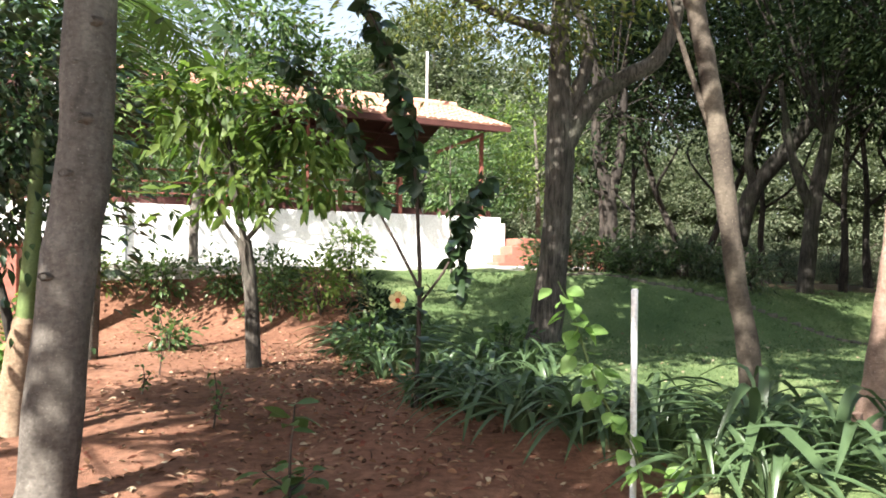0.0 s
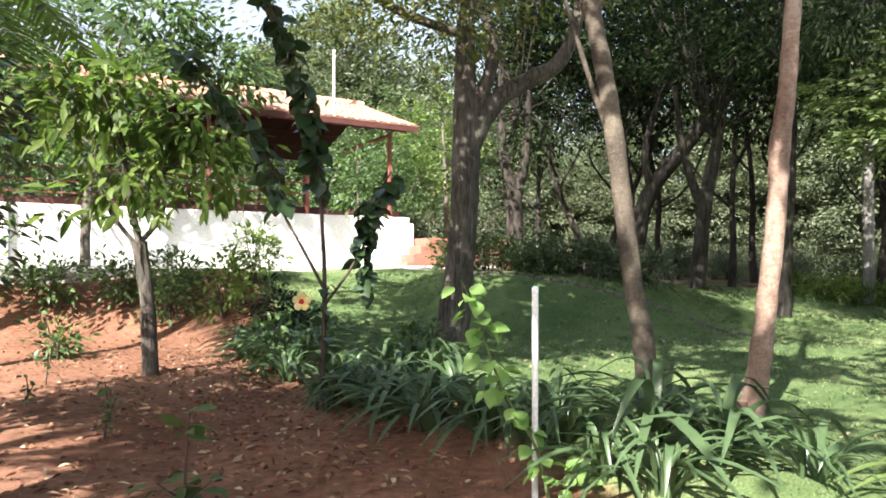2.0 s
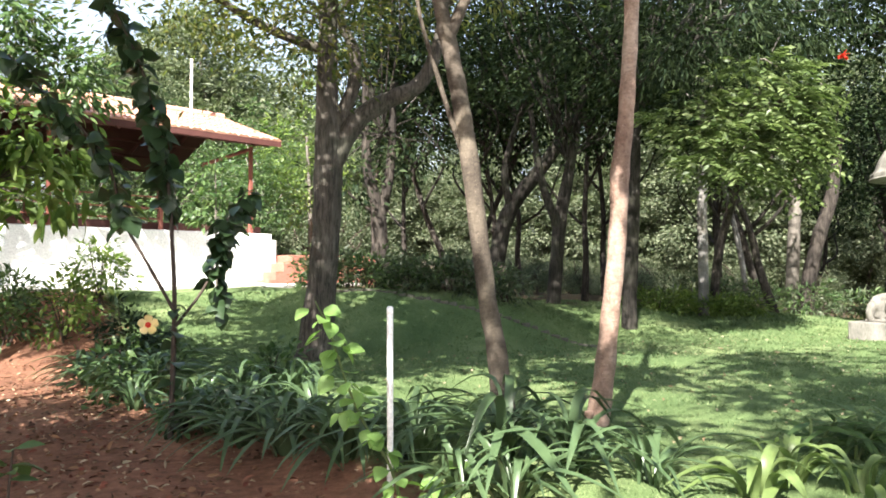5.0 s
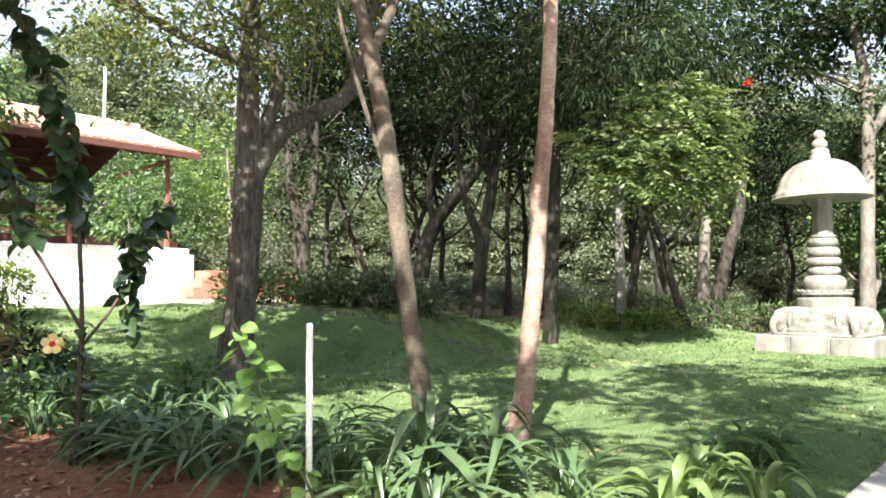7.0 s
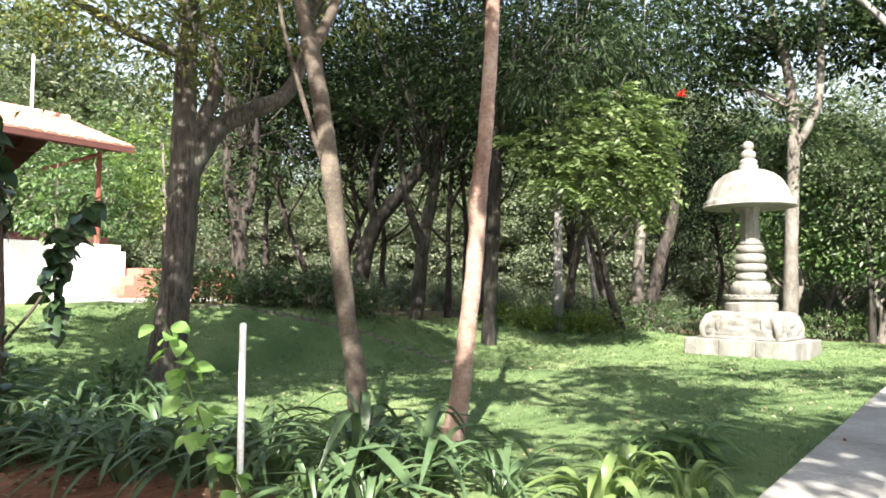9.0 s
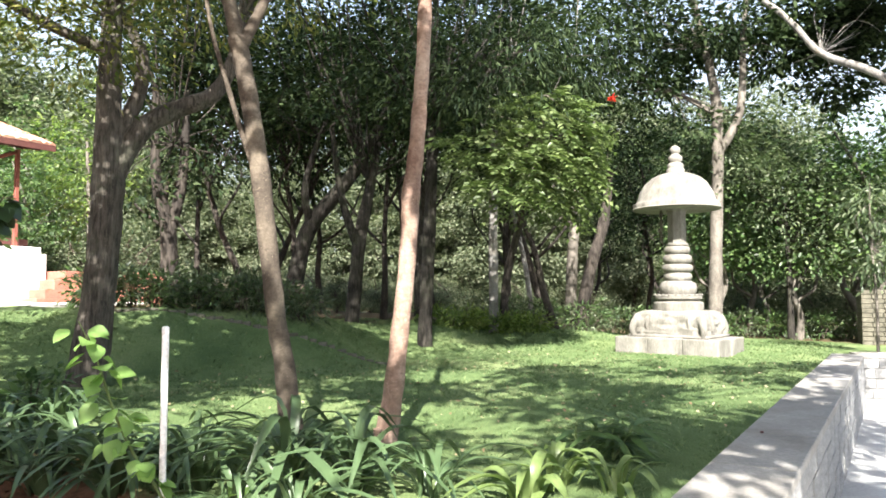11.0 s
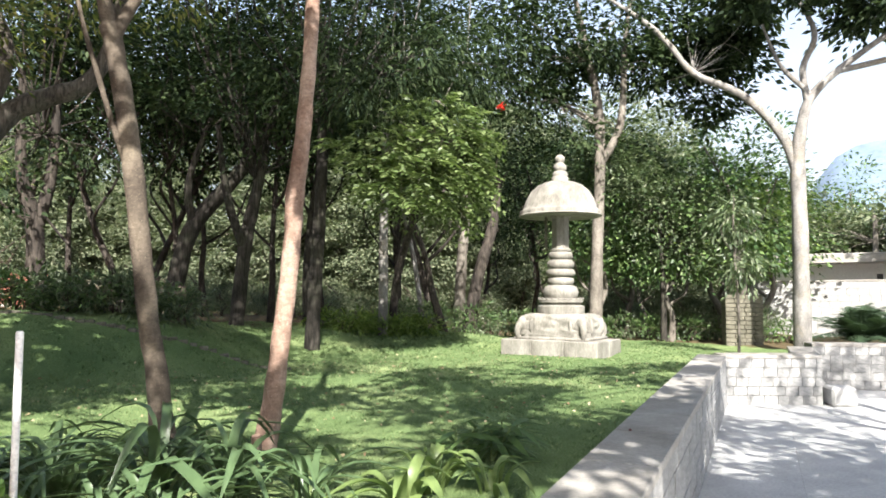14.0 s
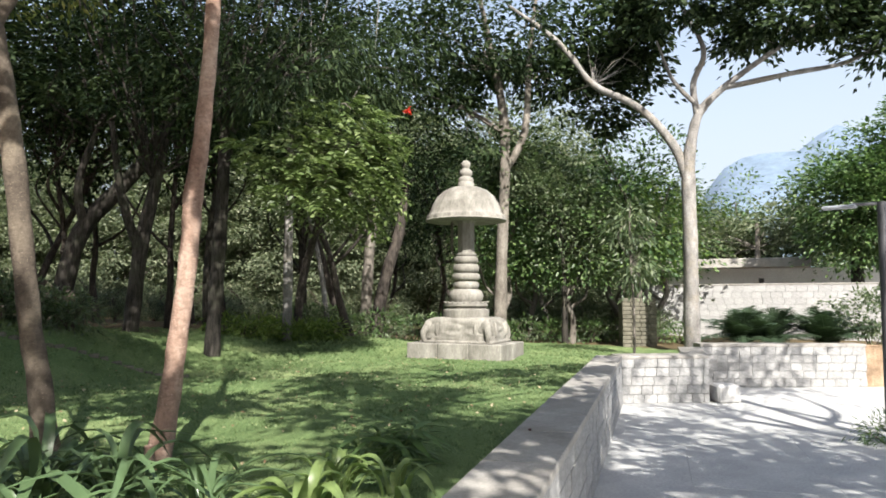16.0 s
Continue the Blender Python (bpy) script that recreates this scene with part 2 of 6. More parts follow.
M_LEAF_FEATHER = leaf_material("feather_leaf", [(0.06, 0.09, 0.03), (0.085, 0.125, 0.042), (0.12, 0.165, 0.062), (0.165, 0.21, 0.09)], 0.35, 0.42, 0.4)
M_LEAF_CYCAD = leaf_material("cycad_leaf", [(0.035, 0.058, 0.032), (0.055, 0.085, 0.045), (0.085, 0.12, 0.065)], 0.2, 0.45, 0.4)
M_LEAF_OLIVE = leaf_material("olive_leaf", [(0.055, 0.075, 0.022), (0.095, 0.12, 0.033), (0.145, 0.165, 0.047), (0.21, 0.2, 0.066)], 0.5, 0.5, 0.3)
M_LEAF_LIME = leaf_material("lime_leaf", [(0.15, 0.28, 0.075), (0.2, 0.34, 0.095), (0.26, 0.4, 0.13)], 0.4, 0.5)
M_LEAF_LILY = leaf_material("strap_leaf", [(0.04, 0.073, 0.033), (0.063, 0.105, 0.048), (0.097, 0.147, 0.072)], 0.2, 0.36, 0.5)
M_LEAF_PALE = leaf_material("pale_strap_leaf", [(0.11, 0.16, 0.055), (0.16, 0.22, 0.08)], 0.35, 0.4)
M_LEAF_DRY = leaf_material("dry_leaf", [(0.16, 0.075, 0.04), (0.26, 0.14, 0.08), (0.36, 0.24, 0.16), (0.2, 0.06, 0.04), (0.07, 0.035, 0.022), (0.1, 0.05, 0.03), (0.45, 0.36, 0.26)], 0.1, 0.8, 0.2)
M_LEAF_TAN = leaf_material("bleached_leaf", [(0.3, 0.24, 0.15), (0.42, 0.36, 0.25), (0.2, 0.13, 0.08)], 0.1, 0.8, 0.2)
M_GRASS = leaf_material("grass_blade", [(0.068, 0.115, 0.046), (0.097, 0.15, 0.063), (0.135, 0.19, 0.086), (0.195, 0.24, 0.12)], 0.25, 0.6, 0.2)
M_PETAL = leaf_material("cream_petal", [(0.85, 0.64, 0.27), (0.88, 0.7, 0.36)], 0.15, 0.6)
M_PETAL_RED = leaf_material("red_petal", [(0.6, 0.03, 0.02), (0.7, 0.06, 0.03)], 0.3, 0.6)
M_GLASS_DARK = plain("dark_opening", (0.03, 0.03, 0.03), 0.3)


# ---- mesh tools ----
class Shape:
    """Collects vertices and faces for one mesh."""

    def __init__(self):
        self.v, self.f, self.n = [], [], 0

    def add(self, verts, faces):
        self.v.append(np.asarray(verts, float).reshape(-1, 3))
        self.f += [tuple(int(i) + self.n for i in fc) for fc in faces]
        self.n += len(self.v[-1])
        return self

    def many(self, verts, faces):
        """verts (k, m, 3): k alike pieces; faces of one piece."""
        k, m, _ = verts.shape
        off = (np.arange(k) * m + self.n)
        for fc in faces:
            self.f += (off[:, None] + np.array(fc)[None]).tolist()
        self.v.append(verts.reshape(-1, 3))
        self.n += k * m
        return self

    def tube(self, pts, radii, seg=10, rough=0.06, sub=5, cap=True):
        pts = np.array(pts, float)
        k = len(pts)
        radii = np.interp(np.linspace(0, k - 1, k), np.linspace(0, k - 1, len(radii)), radii)
        if k > 2:
            ext = np.vstack([2 * pts[0] - pts[1], pts, 2 * pts[-1] - pts[-2]])
            out, ro = [], []
            for i in range(k - 1):
                p0, p1, p2, p3 = ext[i:i + 4]
                for s in np.linspace(0, 1, sub, endpoint=False):
                    out.append(0.5 * (2 * p1 + (p2 - p0) * s + (2 * p0 - 5 * p1 + 4 * p2 - p3) * s * s + (3 * p1 - p0 - 3 * p2 + p3) * s ** 3))
                    ro.append(radii[i] + (radii[i + 1] - radii[i]) * s)
            pts, radii = np.array(out + [pts[-1]]), np.array(ro + [radii[-1]])
        k = len(pts)
        tan = np.gradient(pts, axis=0)
        tan /= np.linalg.norm(tan, axis=1)[:, None] + 1e-9
        side = np.cross(tan[0], (0.3, 0.9, 0.1) if abs(tan[0][1]) < 0.8 else (1, 0, 0))
        rings = []
        ph = rng.random() * 9
        for i in range(k):
            side = side - tan[i] * side.dot(tan[i])
            side /= np.linalg.norm(side)
            up = np.cross(tan[i], side)
            a = np.linspace(0, 2 * np.pi, seg, endpoint=False)
            r = radii[i] * (1 + rough * (np.sin(3 * a + ph + i * 0.35) * 0.6 + np.sin(5 * a - ph + i * 0.9) * 0.4) + rough * 0.7 * np.sin(i * 1.7 + ph))
            rings.append(pts[i] + r[:, None] * (np.cos(a)[:, None] * side + np.sin(a)[:, None] * up))
        faces = [(i * seg + j, i * seg + (j + 1) % seg, (i + 1) * seg + (j + 1) % seg, (i + 1) * seg + j) for i in range(k - 1) for j in range(seg)]
        if cap:
            faces += [tuple(range(seg - 1, -1, -1)), tuple((k - 1) * seg + j for j in range(seg))]
        return self.add(np.vstack(rings), faces)

    def box(self, lo, hi, bev=0.0):
        lo, hi = np.array(lo, float), np.array(hi, float)
        if not bev:
            v = [(x, y, z) for x in (lo[0], hi[0]) for y in (lo[1], hi[1]) for z in (lo[2], hi[2])]
            return self.add(v, [(0, 1, 3, 2), (4, 6, 7, 5), (0, 4, 5, 1), (2, 3, 7, 6), (0, 2, 6, 4), (1, 5, 7, 3)])
        bm = bmesh.new()
        bmesh.ops.create_cube(bm, size=1)
        for w in bm.verts:
            w.co = Vector([lo[i] + (w.co[i] + 0.5) * (hi[i] - lo[i]) for i in range(3)])
        bmesh.ops.bevel(bm, geom=bm.edges[:], offset=bev, segments=1, affect="EDGES")
        bm.verts.index_update()
        self.add([w.co[:] for w in bm.verts], [[w.index for w in f.verts] for f in bm.faces])
        bm.free()
        return self

    def lathe(self, profile, seg=28, centre=(0, 0, 0), lobes=0, amp=0.0):
        """profile: (radius, height) from bottom to top."""
        a = np.linspace(0, 2 * np.pi, seg, endpoint=False)
        w = 1 + amp * np.cos(lobes * a) if lobes else np.ones(seg)
        rings = [np.stack([centre[0] + r * w * np.cos(a), centre[1] + r * w * np.sin(a), np.full(seg, centre[2] + z)], 1) for r, z in profile]
        k = len(profile)
        faces = [(i * seg + j, i * seg + (j + 1) % seg, (i + 1) * seg + (j + 1) % seg, (i + 1) * seg + j) for i in range(k - 1) for j in range(seg)]
        faces += [tuple(range(seg - 1, -1, -1)), tuple((k - 1) * seg + j for j in range(seg))]
        return self.add(np.vstack(rings), faces)

    def leaves(self, pos, way, length, width, fine=False, sag=0.25, fold=0.12):
        """Leaves at pos that point along way."""
        pos, way = np.asarray(pos, float), np.asarray(way, float)
        k = len(pos)
        way = way / (np.linalg.norm(way, axis=1)[:, None] + 1e-9)
        up = np.array([0, 0, 1.0]) + rng.normal(0, 0.45, (k, 3))
        side = np.cross(way, up)
        side /= np.linalg.norm(side, axis=1)[:, None] + 1e-9
        nor = np.cross(side, way)
        L, Wd = (np.broadcast_to(np.asarray(q, float), (k,))[:, None] for q in (length, width))
        if not fine:
            v = np.stack([pos, pos + way * L * 0.45 + side * Wd * 0.5 + nor * Wd * fold, pos + way * L - nor * L * sag * 0.5,
                          pos + way * L * 0.45 - side * Wd * 0.5 + nor * Wd * fold], 1)
            return self.many(v, [(0, 1, 2), (0, 2, 3)])
        rows = []
        for s, w in ((0, 0.06), (0.12, 0.5), (0.32, 0.95), (0.55, 0.95), (0.8, 0.55), (1.0, 0.04)):
            c = pos + way * L * s - nor * L * sag * s * s
            rows += [c + side * Wd * w * 0.5 + nor * Wd * fold * w, c, c - side * Wd * w * 0.5 + nor * Wd * fold * w]
        f = []
        for i in range(5):
            a = i * 3
            f += [(a, a + 3, a + 4, a + 1), (a + 1, a + 4, a + 5, a + 2)]
        return self.many(np.stack(rows, 1), f)

    def cloud(self, centre, radii, clumps, per, length, width, spread=0.28, droop=0.25, fine=False, shell=0.55, flat=0.42):
        """Clumps of leaves of uneven size through an ellipsoid, in flat sprays with gaps between."""
        d = rng.normal(0, 1, (clumps, 3))
        d /= np.linalg.norm(d, axis=1)[:, None]
        rad = (shell + (1 - shell) * rng.random(clumps))[:, None] * (0.75 + 0.4 * rng.random(clumps))[:, None]
        c = np.array(centre) + d * rad * np.array(radii)
        own = np.repeat(np.arange(clumps), per)
        off = np.clip(rng.normal(0, spread, (len(own), 3)), -1.7 * spread, 1.7 * spread) * np.array([1, 1, flat]) * rng.uniform(0.55, 1.45, clumps)[own][:, None]
        way = off * 1.2 + d[own] * 0.25 + rng.normal(0, 0.16, off.shape) - np.array([0, 0, droop * spread])
        L = length * rng.uniform(0.6, 1.25, len(own))
        off[:, 2] -= 0.2 * np.hypot(off[:, 0], off[:, 1]) ** 2 / spread
        self.leaves(c[own] + off, way, L, L * width, fine)
        return c

    def sprays(self, centre, radii, count, rachis, pairs, length, width, out=(0, 0, 0), shell=0.5):
        """Feather leaves through an ellipsoid: pairs of leaflets along arching stalks that point outward."""
        d = rng.normal(0, 1, (count, 3))
        d /= np.linalg.norm(d, axis=1)[:, None]
        root = np.array(centre) + d * np.array(radii) * (shell + (1 - shell) * rng.random(count))[:, None]
        way = d * np.array([1, 1, 0.35]) + rng.normal(0, 0.35, (count, 3)) + np.array(out)
        way /= np.linalg.norm(way, axis=1)[:, None]
        side = np.cross(way, np.array([0, 0, 1.0]) + rng.normal(0, 0.2, (count, 3)))
        side /= np.linalg.norm(side, axis=1)[:, None]
        R = rachis * rng.uniform(0.7, 1.2, count)[:, None]
        for i in range(pairs):
            f = (i + 0.8) / pairs
            q = root + way * R * f - np.array([0, 0, 0.45]) * R * f * f
            for sg in (1, -1):
                self.leaves(q, side * sg * 0.9 + way * 0.5 - np.array([0, 0, 0.25]), length * rng.uniform(0.8, 1.15, count) * (1 - 0.35 * abs(f - 0.5)), width, False, 0.2)
        return self

    def ball(self, centre, radii, turn=0.0, seg=14):
        a, b = np.linspace(0, 2 * np.pi, seg, endpoint=False), np.linspace(-1.45, 1.45, seg // 2 + 1)
        p = np.array([(math.cos(v) * math.cos(u), math.cos(v) * math.sin(u), math.sin(v)) for v in b for u in a]) * np.array(radii)
        c, n = math.cos(turn), math.sin(turn)
        p = np.stack([p[:, 0] * c - p[:, 1] * n, p[:, 0] * n + p[:, 1] * c, p[:, 2]], 1) + np.array(centre)
        k = len(b)
        return self.add(p, [(i * seg + j, i * seg + (j + 1) % seg, (i + 1) * seg + (j + 1) % seg, (i + 1) * seg + j) for i in range(k - 1) for j in range(seg)]
                        + [tuple(range(seg - 1, -1, -1)), tuple((k - 1) * seg + j for j in range(seg))])

    def mesh(self, name, smooth=True):
        me = bpy.data.meshes.new(name)
        me.from_pydata(np.vstack(self.v).tolist(), [], self.f)
        me.polygons.foreach_set("use_smooth", [smooth] * len(me.polygons))
        me.update()
        return me


def part(name, shape, material, parent=None, label="", smooth=True):
    me = shape if isinstance(shape, bpy.types.Mesh) else shape.mesh(name, smooth)
    if smooth and me is not shape and len(me.polygons) < 6000:
        me.set_sharp_from_angle(angle=0.95)
    if material and not me.materials:
        me.materials.append(material)
    ob = new(name, me)
    ob.parent = parent
    return tagged(ob, label) if label else ob


def thing(name, label, category, at=(0, 0, 0), turn=0, group="", kind=""):
    ob = new(name)
    ob.empty_display_size = 0.2
    ob.matrix_basis = pose(*at, 0, 0, turn)
    return tagged(ob, label, category, group, kind)


def step(a, b, x):
    s = np.clip((np.asarray(x, float) - a) / (b - a), 0, 1)
    return s * s * (3 - 2 * s)


# ---- ground ----
BX, BY, BU, BV = 1.25, 15.55, np.array([-0.903, -0.430]), np.array([-0.430, 0.903])  # pavilion: front corner, along, inward
PAR_A, PAR_B, PAR_D = np.array([-5.0, -1.886]), np.array([10.19, 4.97]), np.array([0.9115, 0.4113])  # parapet, inner face


def border(y):
    return np.interp(y, [1.5, 3.5, 4.6, 6.2, 9.5, 12, 16], [1.7, 0.95, 0.65, 0.15, -1.07, -1.7, -3.0])


def behind_parapet(x, y):
    """Metres past the parapet's inner face, towards the garden."""
    return -(np.asarray(x) - PAR_B[0]) * PAR_D[1] + (np.asarray(y) - PAR_B[1]) * PAR_D[0]


PAVED_GROUND = [(-40.0, -17.45), (10.18, 5.2), (11.35, 4.25), (13.0, 5.25), (15.1, 2.9), (45.0, -2.0), (45.0, -45.0), (-40.0, -45.0)]


def in_paving(x, y, poly):
    """Whether a place lies on the paved side."""
    inside = np.zeros(np.shape(x), bool)
    for (x0, y0), (x1, y1) in zip(poly, poly[1:] + poly[:1]):
        if y0 != y1:
            inside ^= ((y0 > y) != (y1 > y)) & (x < (x1 - x0) * (y - y0) / (y1 - y0) + x0)
    return inside


def height(x, y):
    x, y = np.asarray(x, float), np.asarray(y, float)
    front = -((x - BX) * BV[0] + (y - BY) * BV[1])
    run = 2.6 + 3.6 * step(-4.5, 0.5, x)
    bank = (1 - step(0.3, 1.0, front / run)) * (1 - step(2.0, 5.5, x))
    lawn = step(-0.3, 0.9, x - border(y))
    base = 0.36 + 0.2 * lawn
    foot = 8.4 + 0.9 * step(2.5, 0.5, x) + 1.0 * step(4.2, 6.5, x)
    mound = 0.76 * step(0, 2.3, y - foot) * (1 - 0.45 * step(3.4, 6.2, x)) * step(-0.5, 1.5, x) * (1 - step(7, 10, x))
    back = 0.45 * step(11.5, 17, np.hypot(x, y)) * step(2, 6, x) * (1 - step(9, 13, x))
    bank = (1.31 - base) * bank
    z = base + np.maximum(bank, np.maximum(mound, back))
    z = z + 0.02 * np.sin(1.9 * x + 0.6) * np.cos(1.4 * y) + 0.012 * np.sin(4.7 * x + 2.1 * y)
    z = np.where(in_paving(x, y, PAVED_GROUND), -0.035, z)
    far = np.hypot(x, y)
    return z + 3.0 * step(60, 900, far)


def axis(fine_lo, fine_hi, gap, far_lo, far_hi):
    lo = fine_lo - np.geomspace(0.4, fine_lo - far_lo, 22)[::-1]
    hi = fine_hi + np.geomspace(0.4, far_hi - fine_hi, 22)
    return np.concatenate([lo, np.arange(fine_lo, fine_hi + gap / 2, gap), hi])


gx, gy = axis(-9, 18, 0.15, -2500, 2500), axis(-2, 19, 0.15, -2500, 2500)
GX, GY = np.meshgrid(gx, gy)
GZ = height(GX, GY) + np.where(np.hypot(GX, GY) < 30, rng.normal(0, 0.006, GX.shape), 0)
nx, ny = len(gx), len(gy)
idx = np.arange(nx * ny).reshape(ny, nx)
quads = np.stack([idx[:-1, :-1], idx[:-1, 1:], idx[1:, 1:], idx[1:, :-1]], -1).reshape(-1, 4)
ground_shape = Shape().add(np.stack([GX, GY, GZ], -1).reshape(-1, 3), quads.tolist())
ground = part("ground", ground_shape, M_GROUND)
tagged(ground, "red garden soil running into clipped green lawn and woodland floor", "ground", kind="structure")
lawn_at = step(-0.1, 0.5, GX - border(GY)) * ~in_paving(GX, GY, PAVED_GROUND)
wood_at = np.maximum(step(0.6, 1.6, GY - 9.8 - 1.0 * step(3.4, 6, GX)) * step(1.0, 2.2, GX) * step(8, 6, GX), step(14.2, 15.5, np.hypot(GX, GY) + 0.9 * step(8, 5, GX) - 1.7 * step(9, 12, GX))) * (GX > -8)
wood_at = np.maximum(wood_at, step(14.0, 14.8, GX) * step(4.2, 5.0, GY))
for name, values in (("lawn", lawn_at), ("forest", wood_at)):
    at = ground.data.attributes.new(name, "FLOAT", "POINT")
    at.data.foreach_set("value", values.reshape(-1).astype(np.float32))


def on_ground(x, y):
    return float(height(x, y))


# ---- paving, parapet and stone walls ----
block_bm = bmesh.new()
bmesh.ops.create_cube(block_bm, size=1)
bmesh.ops.bevel(block_bm, geom=block_bm.edges[:], offset=0.02, segments=1, affect="EDGES")
BLOCK = bpy.data.meshes.new("stone_block")
block_bm.to_mesh(BLOCK)
block_bm.free()
BLOCK.materials.append(M_BLOCK)
PALE_BLOCK = BLOCK.copy()
PALE_BLOCK.materials[0] = M_BLOCK_PALE


def stone_wall(name, label, a, b, z0, z1, thick, courses, length, coping=0.05, pieces=True):
    """A wall of coursed blocks from a to b; its seen face is on the right hand of that way."""
    a, b = np.array(a, float), np.array(b, float)
    run = np.linalg.norm(b - a)
    d = (b - a) / run
    ang = math.degrees(math.atan2(d[1], d[0]))
    wall = thing(name, label, "wall", (a[0], a[1], 0), ang, kind="structure")
    part("core", Shape().box((0, 0.02, z0 - 0.2), (run, thick, z1 - coping)), M_MORTAR, wall, smooth=False)
    x = 0.0
    while x < run - 0.01:
        w = min(rng.uniform(0.75, 1.1), run - x)
        if run - x - w < 0.3:
            w = run - x
        part("coping_stone", Shape().box((x + 0.003, -0.015, z1 - coping), (x + w - 0.003, thick + 0.02, z1 + rng.uniform(-0.002, 0.002)), 0.006), M_COPING, wall, smooth=False)
        x += w
    h = (z1 - coping - z0) / courses
    return wall, run, h, z0, courses, length


paving = thing("paving", "pale grey stone paving in broad slabs", "paving", kind="structure")
bed_top = Shape().add([(*q, -0.012) for q in PAVED_GROUND] + [(*q, -0.13) for q in PAVED_GROUND], [tuple(range(7, -1, -1))] + [(i, (i + 1) % 8, 8 + (i + 1) % 8, 8 + i) for i in range(8)])
part("bed", bed_top, M_PAVING, paving, smooth=False)
parapet = stone_wall("wall_parapet", "low grey granite block parapet with smooth coping", PAR_A, PAR_B, 0, 0.71, 0.36, 5, 0.30)
wall_end = stone_wall("wall_return", "low granite block return wall with pale coping", (10.19, 4.97), (11.22, 4.05), 0, 0.71, 0.45, 5, 0.19)
wall_far = stone_wall("wall_terrace", "low granite block terrace wall in dappled shade", (13.1, 4.9), (14.95, 2.62), 0, 0.76, 0.4, 5, 0.22)
wall_back = stone_wall("wall_boundary", "high whitewashed block boundary wall in sun", (19.3, 9.0), (20.3, 0.5), 0.3, 1.98, 0.3, 10, 0.25)
wall_link = stone_wall("wall_link", "short stone wall joining the terrace walls", (11.3, 4.1), (13.1, 4.92), 0, 0.70, 0.35, 4, 0.3)
BLOCK_JOBS = [parapet, wall_end, wall_far, wall_back, wall_link]
slab_stone = thing("stone_block", "pale rough stone block lying against the wall", "stone", (11.39, 3.88, 0), 40)
part("block", Shape().box((-0.2, -0.17, 0), (0.2, 0.17, 0.27), 0.03), M_BLOCK_PALE, slab_stone, smooth=False)


# ---- pavilion with a tiled roof ----
def pav(u, v, z):
    return (BX + BU[0] * u + BV[0] * v, BY + BU[1] * u + BV[1] * v, z)


PAV_TURN = math.degrees(math.atan2(-BU[1], -BU[0]))  # local x runs to the right along the front, y inward
pavilion = thing("pavilion", "open pavilion with white plinth, red rails and tiled roof", "pavilion", (BX, BY, 0), PAV_TURN)
part("plinth", Shape().box((-14, 0, 0.6), (0, 5.2, 2.42), 0.015), M_WHITE, pavilion, "whitewashed plaster plinth wall", smooth=False)
part("plinth_return", Shape().box((-0.62, -0.22, 0.6), (-0.02, -0.003, 2.28), 0.012), M_WHITE, pavilion, smooth=False)
# Red floor whose dark colour stands for the shaded band below the rails.
part("floor_slab", Shape().box((-14, 0.3, 2.424), (-0.1, 5.1, 2.58)), M_TIMBER_RED, pavilion, "red floor edge, darkened for the shade there", smooth=False)
part("pipe", Shape().tube([(-7.46, -0.05, 1.2), (-7.46, -0.05, 2.38)], [0.035], 10, 0), M_PIPE, pavilion, "grey drain pipe")
for px in (-0.42, -2.3, -4.25, -7.68, -11.0):
    tall = 4.25 if px in (-0.42, -4.25, -11.0) else 3.42
    part("post", Shape().box((px - 0.035, 0.12, 2.42), (px + 0.035, 0.19, tall), 0.005), M_STEEL_RED, pavilion, smooth=False)
for z in (2.62, 2.82, 3.04):
    part("rail", Shape().tube([(-14, 0.155, z), (-2.3, 0.155, z + 0.01)], [0.016], 8, 0), M_STEEL_RED, pavilion)
for px in (-0.42, -3.5, -7.0, -10.5):
    part("post", Shape().box((px - 0.04, 4.96, 2.42), (px + 0.04, 5.04, 4.3), 0.005), M_STEEL_RED, pavilion, smooth=False)
part("brace", Shape().tube([(-0.42, 0.155, 4.2), (-1.5, 0.155, 3.75)], [0.035], 6, 0), M_STEEL_RED, pavilion)
EAVE_Z, RIDGE_Z, EAVE_V, RIDGE_V, BACK_V = 4.34, 5.25, -0.25, 2.4, 5.3
deck = Shape()
for v0, z0, v1, z1 in ((EAVE_V, EAVE_Z, RIDGE_V, RIDGE_Z), (BACK_V, EAVE_Z, RIDGE_V, RIDGE_Z)):
    r0, r1 = 0.05, 0.05
    deck.add([(-14, v0, z0), (r0, v0, z0), (r1, v1, z1), (-14, v1, z1), (-14, v0, z0 - 0.05), (r0, v0, z0 - 0.05), (r1, v1, z1 - 0.05), (-14, v1, z1 - 0.05)],
             [(0, 1, 2, 3), (7, 6, 5, 4), (0, 4, 5, 1), (1, 5, 6, 2), (2, 6, 7, 3)])
part("roof_deck", deck, M_TIMBER_RED, pavilion, "dark red timber roof lining", smooth=False)
for i in range(15):
    px = -0.5 - i * 0.9
    for v0, v1 in ((EAVE_V + 0.05, RIDGE_V), (BACK_V - 0.05, RIDGE_V)):
        part("rafter", Shape().tube([(px, v0, EAVE_Z - 0.10), (px, v1, RIDGE_Z - 0.10)], [0.045], 4, 0), M_TIMBER_RED, pavilion)
for v in (0.0, 0.6, 1.2, 1.8, 3.0, 3.6, 4.3, 5.0):
    zz = EAVE_Z + (RIDGE_Z - EAVE_Z) * (1 - abs(v - RIDGE_V) / (RIDGE_V - EAVE_V)) - 0.13
    part("batten", Shape().box((-13.8, v - 0.03, zz - 0.03), (-0.1, v + 0.03, zz + 0.02)), M_TIMBER_RED, pavilion, smooth=False)
